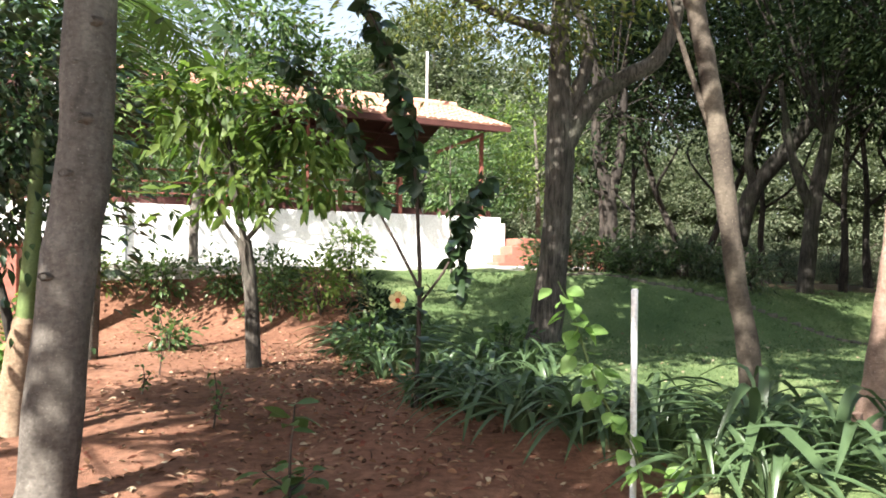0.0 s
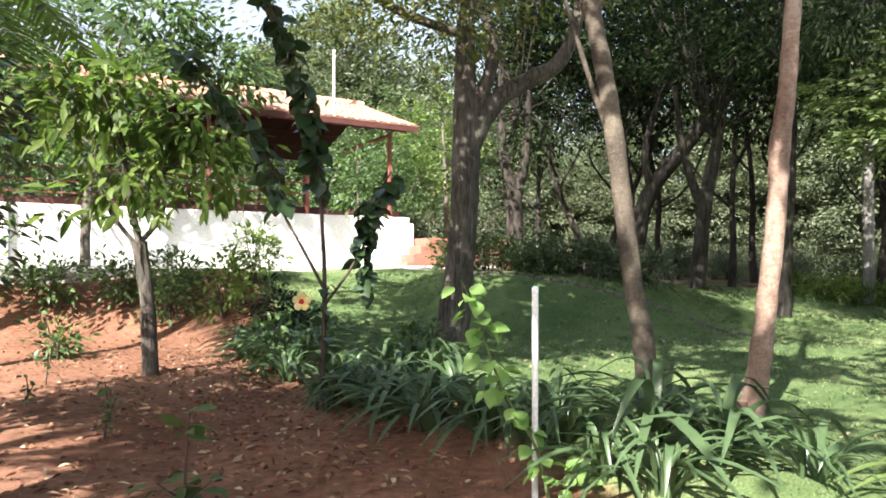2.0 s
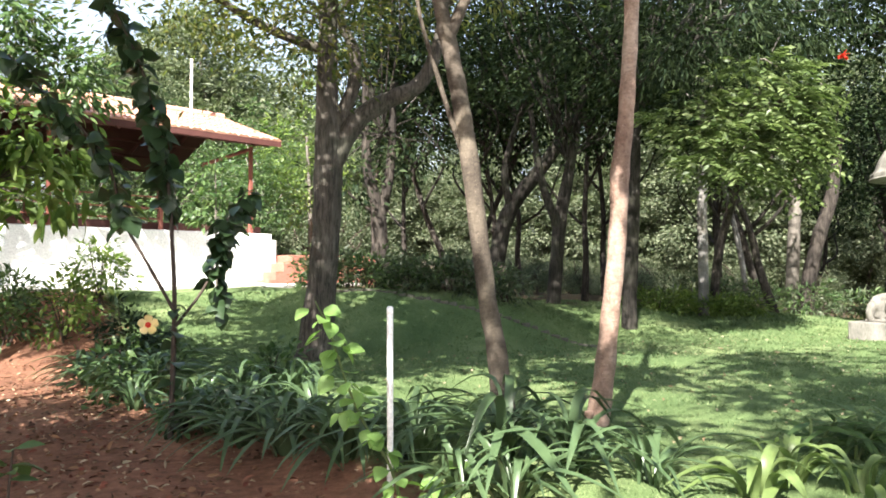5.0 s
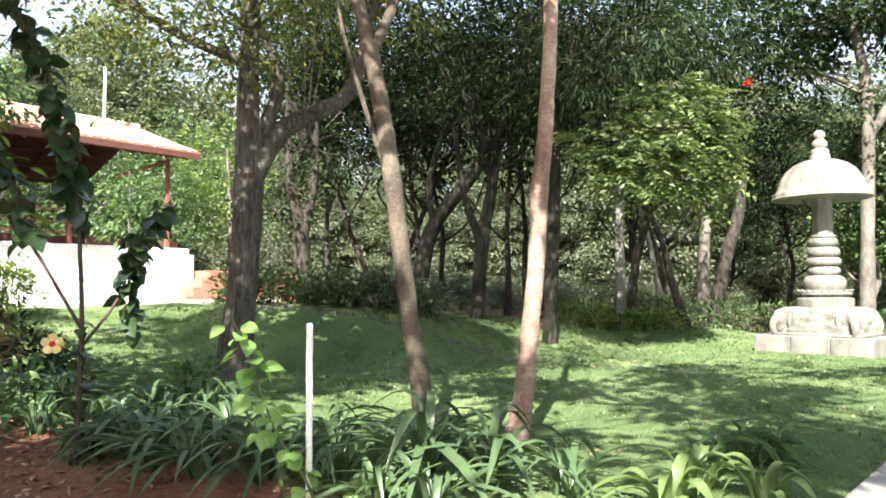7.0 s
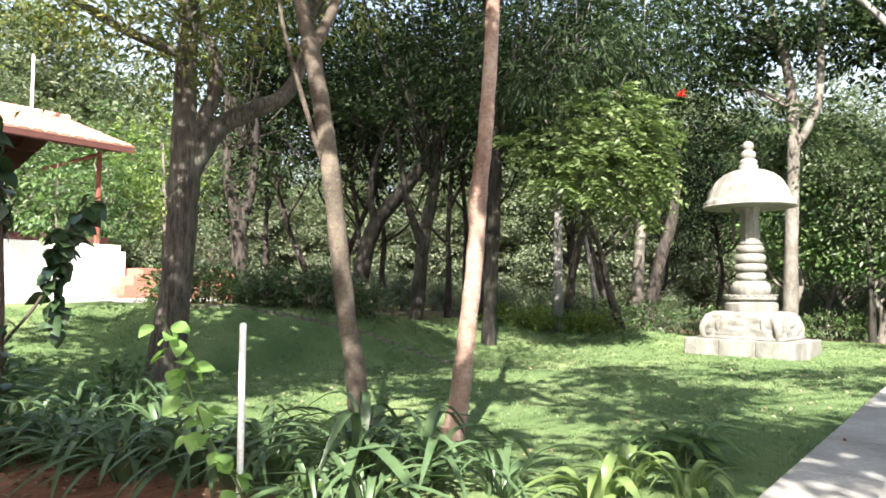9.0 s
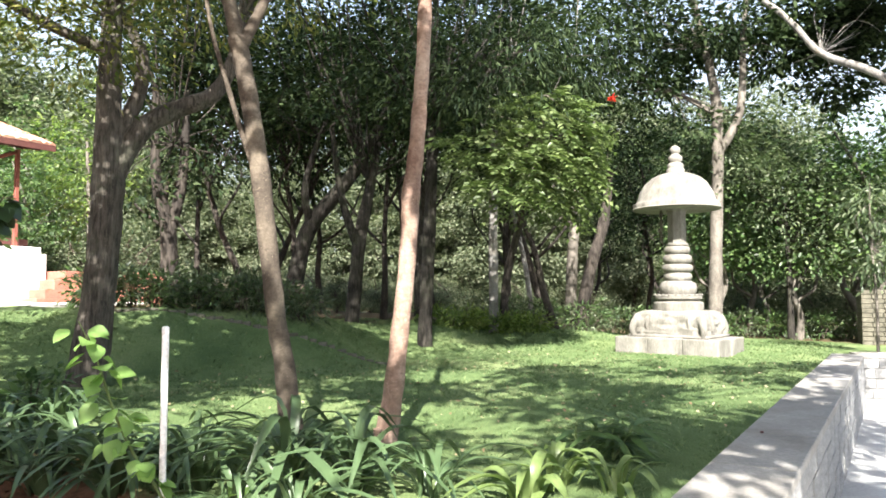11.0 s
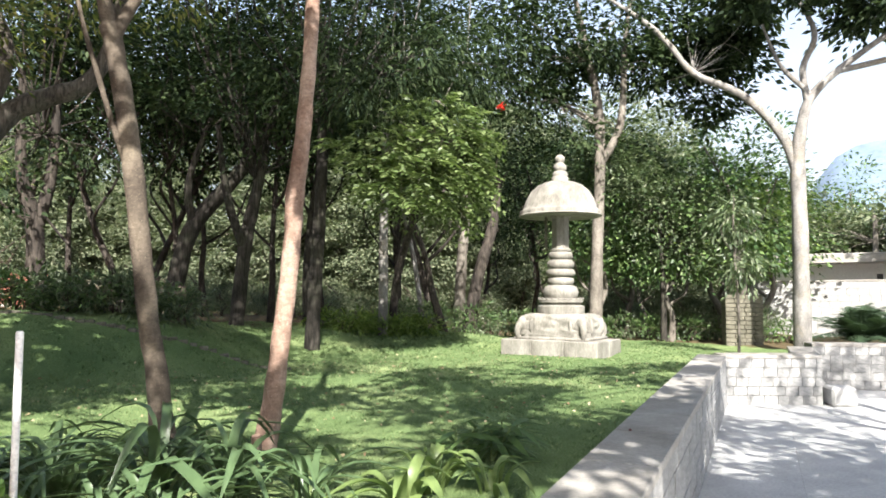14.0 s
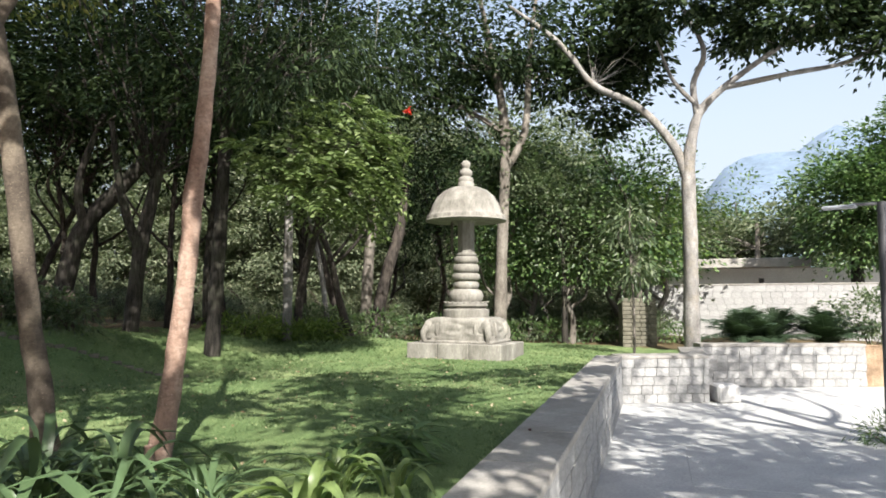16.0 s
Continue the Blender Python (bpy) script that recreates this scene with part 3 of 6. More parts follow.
part("fascia", Shape().box((-14, EAVE_V - 0.03, EAVE_Z - 0.10), (0.05, EAVE_V - 0.003, EAVE_Z + 0.01)), M_TIMBER_RED, pavilion, smooth=False)
part("ridge_cap", Shape().tube([(-14, RIDGE_V, RIDGE_Z + 0.06), (0.05, RIDGE_V, RIDGE_Z + 0.06)], [0.09], 10, 0.03), M_TILE, pavilion)
part("mast", Shape().tube([(-0.95, 1.9, 5.1), (-0.95, 1.9, 6.4)], [0.03], 8, 0), M_POLE, pavilion, "white mast above the roof")

stairs = thing("steps", "red cement steps beside the white plinth", "steps", (BX, BY, 0), PAV_TURN)
for i, (x0, z) in enumerate(((0.02, 1.96), (-0.17, 1.80), (-0.35, 1.62), (-0.50, 1.46))):
    part("step", Shape().box((x0, -0.75 - 0.004 * i, 0.9), (2.6 + 0.005 * i, -0.24 + (0.0 if i else 0.9), z), 0.012), M_RED, stairs, smooth=False)
path = thing("path", "grey concrete path along the pavilion", "path", (BX, BY, 0), PAV_TURN, kind="structure")
part("slab", Shape().add([(-14, -1.3, 1.355), (1.6, -1.3, 1.355), (1.6, 0.3, 1.43), (-14, 0.3, 1.43), (-14, -1.3, 1.0), (1.6, -1.3, 1.0), (1.6, 0.3, 1.0), (-14, 0.3, 1.0)],
                         [(0, 1, 2, 3), (0, 4, 5, 1), (1, 5, 6, 2)]), M_CONCRETE, path, smooth=False)
red_wall = thing("low_wall", "low red cement wall at the garden edge", "wall", (-7.4, 9.4, 0), 20)
part("body", Shape().box((-2.5, 0, 0.2), (1.6, 0.4, 1.62), 0.02), M_RED, red_wall, smooth=False)
part("coping", Shape().box((-2.55, -0.04, 1.62), (1.65, 0.44, 1.70), 0.01), M_RED, red_wall, smooth=False)
kerb = thing("brick_kerb", "row of tilted red bricks edging the bed", "kerb", kind="structure")
for i in range(22):
    f = i / 21
    ob = part("brick", Shape().box((-0.06, -0.1, -0.1), (0.06, 0.1, 0.12), 0.01) if i == 0 else BRICK, M_BRICK, kerb, smooth=False)
    BRICK = ob.data
    ob.matrix_basis = pose(-3.9 - 2.6 * f, 5.6 + 6.0 * f, on_ground(-3.9 - 2.6 * f, 5.6 + 6.0 * f) + 0.02, rng.uniform(-8, 8), 25 + rng.uniform(-8, 8), 23)

# ---- stone monument ----
monument = thing("stone_monument", "carved pale stone pillar with domed canopy on the lawn", "monument")
monument.matrix_basis = pose(9.88, 7.72, 0.56, 0, 0, 17) @ Matrix.Diagonal((0.97, 0.97, 1.05, 1))
for ix in range(2):
    for iy in range(3):
        part("plinth_stone", Shape().box((-0.63 + 0.63 * ix + 0.003, -0.87 + 0.58 * iy + 0.003, -0.06), (0.63 * ix - 0.003, -0.87 + 0.58 * (iy + 1) - 0.003, 0.255 + rng.uniform(-0.004, 0.004)), 0.014), M_STONE, monument, smooth=False)
lump = bmesh.new()
bmesh.ops.create_cube(lump, size=1)
bmesh.ops.subdivide_edges(lump, edges=lump.edges[:], cuts=16, use_grid_fill=True)
for w in lump.verts:
    c = w.co * 2
    n4 = (abs(c.x) ** 8 + abs(c.y) ** 8 + abs(c.z * 0.95) ** 6) ** (1 / 8)
    c = c / max(n4, 0.3)
    bulge = 0.03 * noise.noise(c * 2.7) + 0.022 * noise.noise(c * 6.0)
    w.co = Vector((c.x * (0.485 + bulge - 0.03 * c.z), c.y * (0.63 + bulge - 0.03 * c.z), 0.255 + 0.20 + c.z * 0.205))
lump.verts.index_update()
carved = Shape().add([w.co[:] for w in lump.verts], [[w.index for w in f.verts] for f in lump.faces])
lump.free()
for sx in (-1, 1):
    for sy in (-1, 1):
        a = math.atan2(sy * 0.75, sx)
        ca, sn = math.cos(a), math.sin(a)
        hx, hy = sx * 0.33, sy * 0.47
        out = lambda f, z, k=0.0: (hx + ca * f - sn * k, hy + sn * f + ca * k, z)
        carved.ball(out(-0.06, 0.47), (0.24, 0.18, 0.195), a)
        carved.ball(out(0.10, 0.50), (0.11, 0.10, 0.13), a)
        carved.tube([out(0.15, 0.50), out(0.21, 0.42), out(0.215, 0.33), out(0.17, 0.265)], [0.075, 0.06, 0.048, 0.04], 10, 0.04, 3)
        for k in (-0.17, 0.17):
            carved.ball(out(0.02, 0.46, k), (0.075, 0.035, 0.13), a + k * 2.4)
            carved.tube([out(0.06, 0.36, k * 0.62), out(0.08, 0.255, k * 0.62)], [0.06, 0.065], 10, 0.03)
carved.box((-0.52, -0.67, 0.25), (0.52, 0.67, 0.30), 0.012)
part("carved_base", carved, M_STONE, monument, "worn stone base carved with elephants at its corners")
part("moulded_tier", Shape().lathe([(0.40, 0.64), (0.41, 0.70), (0.41, 0.78), (0.36, 0.80), (0.33, 0.81)], 24), M_STONE, monument, "broad stone ring")
part("moulded_tier", Shape().lathe([(0.33, 0.805), (0.36, 0.83), (0.385, 0.845), (0.385, 0.885), (0.35, 0.90), (0.28, 0.91)], 24), M_STONE, monument, "beaded stone ring")
for i in range(22):
    ob = part("bead", Shape().lathe([(0.006, -0.014), (0.018, -0.006), (0.018, 0.006), (0.006, 0.014)], 8) if i == 0 else BEAD, M_STONE, monument)
    BEAD = ob.data
    ob.location = (0.385 * math.cos(i * 0.2856), 0.385 * math.sin(i * 0.2856), 0.905)
part("moulded_tier", Shape().lathe([(0.27, 0.905), (0.30, 0.95), (0.31, 1.02), (0.28, 1.09), (0.22, 1.12)], 24), M_STONE, monument)
for z0, r, h in ((1.115, 0.235, 0.14), (1.255, 0.255, 0.13), (1.385, 0.24, 0.15), (1.535, 0.215, 0.13)):
    part("drum", Shape().lathe([(r * 0.78, z0), (r * 0.93, z0 + h * 0.12), (r, z0 + h * 0.4), (r * 0.99, z0 + h * 0.7), (r * 0.86, z0 + h * 0.93), (r * 0.74, z0 + h)], 24), M_STONE, monument)
part("collar", Shape().lathe([(0.16, 1.66), (0.185, 1.675), (0.185, 1.70), (0.16, 1.715)], 20), M_STONE, monument)
part("shaft", Shape().lathe([(0.165, 1.69), (0.16, 1.75), (0.16, 2.2), (0.19, 2.27)], 8), M_STONE, monument, smooth=False)
chain = Shape()
for i in range(10):
    w = 0.028 if i % 2 else 0.012
    z = 1.70 + 0.062 * i
    chain.tube([(-0.10 - w, 0.23, z + 0.04), (-0.10, 0.23 + 0.04 - w, z + 0.085), (-0.10 + w, 0.23, z + 0.04), (-0.10, 0.23 - 0.04 + w, z - 0.005), (-0.10 - w, 0.23, z + 0.04)], [0.013], 6, 0, 3)
# The chain's shade is in its colour, not moss.
part("chain", chain, M_MOSS_SHADE, monument, "hanging stone chain, coloured dark for shade")
part("shaft_head", Shape().lathe([(0.16, 2.2), (0.26, 2.30), (0.30, 2.375)], 8), M_STONE, monument, smooth=False)
part("canopy", Shape().lathe([(0.18, 2.37), (0.45, 2.37), (0.59, 2.33), (0.60, 2.29), (0.605, 2.25), (0.61, 2.246), (0.69, 2.246), (0.70, 2.25), (0.702, 2.26), (0.702, 2.325), (0.695, 2.335), (0.665, 2.338), (0.655, 2.345), (0.635, 2.40), (0.59, 2.52), (0.51, 2.65), (0.40, 2.74), (0.26, 2.80), (0.16, 2.81)], 96,
                             lobes=16, amp=0.014), M_STONE, monument, "domed stone umbrella canopy")
part("rim_moulding", Shape().lathe([(0.60, 2.238), (0.722, 2.238), (0.73, 2.248), (0.722, 2.262), (0.70, 2.266), (0.60, 2.262)], 48), M_STONE, monument, "narrow lip round the canopy")
part("finial", Shape().lathe([(0.15, 2.80), (0.15, 2.88), (0.13, 2.90), (0.14, 2.94), (0.12, 2.97), (0.09, 2.99), (0.12, 3.03), (0.115, 3.08), (0.08, 3.11), (0.06, 3.13),
                              (0.09, 3.17), (0.085, 3.22), (0.04, 3.26)], 18), M_STONE, monument, "turned stone finial")

# ---- white marker pipe ----
marker = thing("marker_pipe", "thin white pipe standing in the flower bed", "pipe", (0.905, 3.38, 0.3))
part("pipe", Shape().tube([(0.0, 0, 0), (0.0, 0, 1.07)], [0.0155], 12, 0), M_POLE, marker)
part("cap", Shape().lathe([(0.0165, 1.06), (0.0165, 1.085), (0.01, 1.092)], 12), M_POLE, marker)

# ---- far building, lamp, screen, hills ----
annex = thing("annex_building", "low white building with a flat projecting roof", "building", (22.0, 9.3, 0.5), -75)
part("wall", Shape().box((0, 0, 0), (9.5, 4, 2.0)), M_WHITE, annex, smooth=False)
part("roof", Shape().box((-0.6, -0.7, 2.0), (4.0, 4.4, 2.28), 0.02), M_COPING, annex, "flat grey concrete roof slab", smooth=False)
part("vent", Shape().box((2.6, -0.02, 1.55), (2.75, 0.1, 1.7)), M_GLASS_DARK, annex, smooth=False)
lamp = thing("street_lamp", "dark metal lamp post with a flat arm", "lamp", (10.1, 1.5, 0))
part("post", Shape().tube([(0, 0, 0), (0, 0, 2.72)], [0.06, 0.05], 10, 0), M_GREY_METAL, lamp)
part("arm", Shape().tube([(0, 0, 2.70), (-0.09, 0.30, 2.70)], [0.02], 6, 0), M_GREY_METAL, lamp)
part("head", Shape().box((-0.16, 0.25, 2.66), (-0.02, 0.62, 2.70), 0.01), M_PIPE, lamp, "flat pale lamp head", smooth=False)
panel = thing("timber_panel", "brown timber panel at the end of the terrace wall", "panel", (15.06, 2.74, -0.03), -75)
part("board", Shape().box((0, 0, 0), (0.5, 0.05, 0.74), 0.006), M_BARK_PALM, panel, smooth=False)
part("cap", Shape().box((-0.01, -0.01, 0.74), (0.51, 0.06, 0.77), 0.005), M_BARK_PALM, panel, smooth=False)
screen_pillar = thing("stone_pillar", "square rough stone pillar among the trees", "pillar", (14.75, 6.9, 0.45), -55)
for i in range(13):
    g = rng.uniform(-0.012, 0.012)
    for k in range(4):
        x0 = -0.36 + 0.18 * k + (0.0 if i % 2 else 0.03 * (k > 0))
        x1 = -0.36 + 0.18 * (k + 1) + (0.0 if i % 2 or k == 3 else 0.03)
        part("stone", Shape().box((x0 + 0.004, -0.3 + g, 0.088 * i), (x1 - 0.004, 0.3 + g, 0.088 * i + 0.08 + rng.uniform(0, 0.005)), 0.008), M_MOSS_SHADE, screen_pillar, smooth=False)
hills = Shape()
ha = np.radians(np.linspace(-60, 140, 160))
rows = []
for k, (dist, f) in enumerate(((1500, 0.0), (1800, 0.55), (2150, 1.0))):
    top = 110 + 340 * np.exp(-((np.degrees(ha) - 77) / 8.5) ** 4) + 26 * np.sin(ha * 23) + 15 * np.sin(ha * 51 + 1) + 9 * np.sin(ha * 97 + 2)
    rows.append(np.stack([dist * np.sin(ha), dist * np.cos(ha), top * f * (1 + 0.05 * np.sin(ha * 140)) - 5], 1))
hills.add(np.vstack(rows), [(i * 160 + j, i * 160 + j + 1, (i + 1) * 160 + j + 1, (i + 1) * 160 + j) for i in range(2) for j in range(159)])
tagged(part("backdrop_hills", hills, M_MOUNTAIN), "distant rocky hills coloured blue for haze", "hills", kind="structure")


# ---- trees ----
def limbs_to(shape, start, targets, r0, sag=0.0):
    """Thin limbs from a fork to the middle of clumps."""
    start = np.array(start, float)
    for c in targets:
        c = np.array(c, float)
        span = np.linalg.norm(c - start)
        mid = start * 0.5 + c * 0.5 + rng.normal(0, 0.13, 3) * span + np.array([0, 0, 0.1 * span + sag])
        shape.tube([start, mid, c], [r0, r0 * 0.55, r0 * 0.15], 6, 0.05, 3)


def tree(name, label, trunks, crowns, bark, leaf, at=(0, 0), leaf_len=0.12, leaf_w=0.45, limb=0.04, fork=None, fine=False, spread=0.28, droop=0.25, category="tree", group="", shell=0.55):
    """trunks: (points, radii); crowns: (centre, radii, clumps, leaves per clump). World places."""
    z = on_ground(*at)
    root = thing(name, label, category, (*at, z - 0.05), group=group)
    off = np.array([*at, z - 0.05])
    wood = Shape()
    for pts, radii in trunks:
        wood.tube(np.array(pts) - off, radii, 14 if radii[0] > 0.06 else 8)
    if crowns:
        leaves = Shape()
        for centre, radii, clumps, per in crowns:
            c = leaves.cloud(np.array(centre) - off, radii, clumps, per, leaf_len, leaf_w, spread, droop, fine, shell)
            if fork is not None:
                near = np.array(fork if np.ndim(fork) == 1 else min(fork, key=lambda q: np.linalg.norm(np.array(q) - np.array(centre)))) - off
                limbs_to(wood, near, c[:: max(1, len(c) // 6)], limb * 0.6)
        part("crown", leaves, leaf, root)
    part("trunk", wood, bark, root)
    return root


# the grey tree close to the bed's near end
tree("garden_tree", "grey ringed-bark tree leaning over the red bed",
     [([(-1.87, 3.35, 0.25), (-1.84, 3.37, 0.45), (-1.78, 3.4, 1.39), (-1.73, 3.43, 1.93), (-1.71, 3.44, 2.75), (-1.6, 3.45, 4.2), (-1.5, 3.5, 5.2)], [0.15, 0.13, 0.125, 0.122, 0.12, 0.10, 0.06])],
     # the two outlying crowns are unseen, added to shade the mound
     [((-1.2, 3.7, 5.8), (2.6, 2.0, 0.9), 84, 100), ((-2.2, 6.0, 6.3), (1.0, 0.8, 0.4), 20, 80), ((0.5, 4.8, 6.2), (1.9, 1.6, 0.7), 80, 90)], M_BARK_GREY, M_LEAF_WOOD2, (-1.86, 3.36), 0.17, 0.5, 0.05, (-1.6, 3.45, 4.2))
near_tree = bpy.data.objects["garden_tree"]
for x, y, z, r in ((-1.70, 3.32, 2.16, 0.035), (-1.76, 3.31, 1.90, 0.03), (-1.66, 3.335, 2.62, 0.03), (-1.83, 3.28, 1.42, 0.028), (-1.74, 3.32, 2.42, 0.022)):
    ob = part("knot", Shape().lathe([(r * 1.5, -0.03), (r * 1.25, -0.006), (r * 0.95, 0.004), (r * 0.6, -0.006), (r * 0.2, -0.014)], 12), M_BARK_BROWN, near_tree, "dark branch scar")
    ob.matrix_basis = Matrix.Translation(Vector((x, y, z)) - near_tree.location) @ pose(0, 0, 0, 82, 0, -26) @ Matrix.Diagonal((1.25, 0.62, 1, 1))
# the slender tan tree and the reddish one beside it
tree("lawn_tree", "slender tan-barked leaning tree at the lawn edge",
     [([(1.90, 4.24, 0.35), (1.857, 4.254, 0.66), (1.81, 4.27, 1.09), (1.76, 4.29, 1.38), (1.71, 4.31, 1.81), (1.654, 4.33, 2.32), (1.60, 4.35, 2.69), (1.545, 4.37, 2.99), (1.51, 4.38, 3.15)], [0.088, 0.076, 0.063, 0.06, 0.059, 0.06, 0.057, 0.055, 0.06]),
      ([(1.53, 4.37, 3.08), (1.60, 4.35, 3.24), (1.68, 4.32, 3.45), (1.95, 4.3, 4.4)], [0.042, 0.038, 0.032, 0.02]),
      ([(1.53, 4.37, 3.06), (1.47, 4.4, 3.35), (1.40, 4.45, 3.7), (1.3, 4.5, 4.6)], [0.05, 0.045, 0.04, 0.02]),
      ([(1.66, 4.33, 2.2), (1.56, 4.36, 2.5), (1.46, 4.4, 2.85), (1.36, 4.42, 3.2), (1.3, 4.45, 3.6)], [0.02, 0.018, 0.016, 0.013, 0.01])],
     # the 7.6 m crown is out of view, put there to shade the wood
     [((1.6, 4.5, 5.4), (2.0, 1.6, 0.8), 50, 46), ((0.6, 5.0, 6.6), (1.6, 1.5, 0.7), 40, 46), ((2.0, 6.6, 7.6), (2.2, 1.8, 0.9), 90, 50)], M_BARK_TAN, M_LEAF_WOOD2, (1.88, 4.25), 0.14, 0.45, 0.03, (1.7, 4.35, 4.2))
tree("lawn_tree", "straight reddish-barked tree at the lawn edge",
     [([(2.47, 4.235, 0.35), (2.495, 4.22, 0.54), (2.538, 4.2, 0.84), (2.572, 4.18, 1.21), (2.61, 4.156, 1.59), (2.635, 4.14, 1.97), (2.64, 4.138, 2.2), (2.675, 4.116, 2.55), (2.70, 4.1, 2.93), (2.722, 4.087, 3.44), (2.75, 4.07, 5.0)],
       [0.098, 0.084, 0.069, 0.061, 0.059, 0.058, 0.064, 0.053, 0.05, 0.048, 0.03]), ([(2.42, 4.16, 0.45), (2.40, 4.15, 0.66)], [0.035, 0.03])],
     # the higher crown is an unseen addition that keeps sun off the wood
     [((2.9, 4.2, 5.7), (1.6, 1.6, 0.8), 30, 40), ((3.4, 5.4, 7.8), (1.7, 1.6, 0.8), 70, 46)], M_BARK_RED, M_LEAF_WOOD2, (2.45, 4.19), 0.12, 0.42, 0.03, (2.74, 4.0, 4.4))
# the dark tree with a heavy limb
tree("shade_tree", "stout dark-barked tree with a heavy bent limb",
     [([(1.18, 8.63, 0.4), (1.22, 8.61, 0.62), (1.33, 8.59, 1.59), (1.38, 8.58, 2.35), (1.39, 8.58, 2.9), (1.37, 8.58, 3.8), (1.39, 8.59, 5.0)], [0.26, 0.21, 0.168, 0.168, 0.175, 0.13, 0.1]),
      ([(1.42, 8.58, 2.85), (1.72, 8.53, 3.40), (2.09, 8.45, 3.67), (2.45, 8.35, 3.86), (2.66, 8.28, 4.29), (2.78, 8.25, 5.0)], [0.13, 0.12, 0.105, 0.095, 0.075, 0.05]),
      ([(1.46, 8.57, 3.3), (1.68, 8.53, 3.82), (1.68, 8.53, 4.3), (1.43, 8.58, 4.75)], [0.09, 0.08, 0.07, 0.05]),
      ([(1.43, 8.58, 4.24), (0.97, 8.6, 4.36), (0.49, 8.6, 4.54), (-0.2, 8.5, 4.9)], [0.07, 0.06, 0.05, 0.03])],
     # the last crown, at 8 m, is added out of view for shade
     [((1.0, 8.5, 5.5), (2.7, 2.2, 1.0), 100, 40), ((-0.3, 8.4, 4.75), (1.3, 1.0, 0.55), 34, 30), ((1.1, 8.1, 4.35), (1.0, 0.5, 0.6), 44, 26), ((3.0, 8.2, 5.7), (1.6, 1.4, 0.8), 44, 36), ((3.3, 8.7, 8.0), (2.3, 1.6, 0.9), 150, 46)],
     M_BARK_BROWN, M_LEAF_OLIVE, (1.2, 8.62), 0.11, 0.36, 0.04, [(1.4, 8.58, 4.6), (2.75, 8.25, 4.8), (0.2, 8.55, 4.7)])
# the small bright tree in the bed
tree("young_tree", "young tree with bright green drooping compound leaves",
     [([(-1.96, 7.5, 0.3), (-2.0, 7.48, 1.13), (-2.07, 7.47, 1.68)], [0.085, 0.07, 0.075]), ([(-2.07, 7.47, 1.66), (-2.18, 7.44, 2.25), (-2.27, 7.41, 3.0)], [0.035, 0.03, 0.015]),
      ([(-2.07, 7.47, 1.66), (-1.87, 7.52, 2.02), (-1.88, 7.52, 2.8)], [0.03, 0.025, 0.012]), ([(-2.06, 7.46, 1.6), (-2.3, 7.35, 1.95), (-2.4, 7.2, 2.3)], [0.025, 0.02, 0.01])],
     [((-2.3, 7.4, 3.0), (0.75, 0.6, 0.6), 34, 10), ((-1.6, 7.45, 2.85), (0.65, 0.55, 0.5), 28, 10), ((-2.1, 7.3, 2.25), (0.75, 0.5, 0.4), 16, 9), ((-1.3, 7.4, 2.35), (0.45, 0.4, 0.35), 10, 9), ((-2.8, 7.4, 3.2), (0.5, 0.4, 0.5), 14, 9)],
     M_BARK_BROWN, M_LEAF_YOUNG, (-1.96, 7.5), 0.22, 0.32, 0.015, [(-2.2, 7.42, 2.5), (-1.87, 7.52, 2.4)], True, 0.19, 1.1, shell=0.25)
# trees at the bed's left
tree("garden_tree", "leafy green multi-stemmed tree beside the bed",
     [([(-2.75, 4.75, 0.25), (-2.85, 4.74, 1.0), (-3.05, 4.74, 1.8), (-3.1, 4.7, 3.2)], [0.04, 0.035, 0.03, 0.02]), ([(-2.7, 4.78, 0.25), (-2.62, 4.74, 1.1), (-2.85, 4.72, 2.82)], [0.035, 0.03, 0.015])],
     [((-3.0, 4.75, 2.8), (0.7, 0.6, 1.1), 150, 26), ((-3.05, 4.9, 1.9), (0.55, 0.4, 0.6), 50, 22)], M_BARK_DARK, M_LEAF_DARK, (-2.75, 4.75), 0.1, 0.42, 0.015, (-2.95, 4.74, 2.0), True)
palm = tree("palm", "young palm with a pale swollen trunk base and green stem",
     [([(-2.74, 4.55, 0.25), (-2.71, 4.55, 0.6), (-2.67, 4.56, 1.0), (-2.655, 4.565, 1.12)], [0.115, 0.10, 0.075, 0.06])], [], M_BARK_PALM, M_LEAF_FRESH, (-2.72, 4.55))
part("crownshaft", Shape().tube(np.array([(-2.655, 4.565, 1.1), (-2.62, 4.57, 1.6), (-2.6, 4.58, 2.3)]) - np.array(palm.location), [0.058, 0.05, 0.035], 12, 0.02), M_STEM_GREEN, palm, "smooth green upper stem")
tree("garden_tree", "small tree behind the bed with a thick pale base",
     [([(-5.0, 10.1, 0.2), (-5.0, 10.1, 0.9), (-4.95, 10.1, 2.2), (-5.0, 10.1, 3.5)], [0.13, 0.10, 0.07, 0.04])],
     [((-5.0, 10.0, 3.5), (1.3, 1.1, 1.1), 70, 26), ((-4.5, 9.9, 2.4), (0.8, 0.7, 0.4), 10, 18)], M_BARK_GREY, M_LEAF_SHRUB, (-5.0, 10.1), 0.16, 0.4, 0.02, (-4.97, 10.1, 2.4))

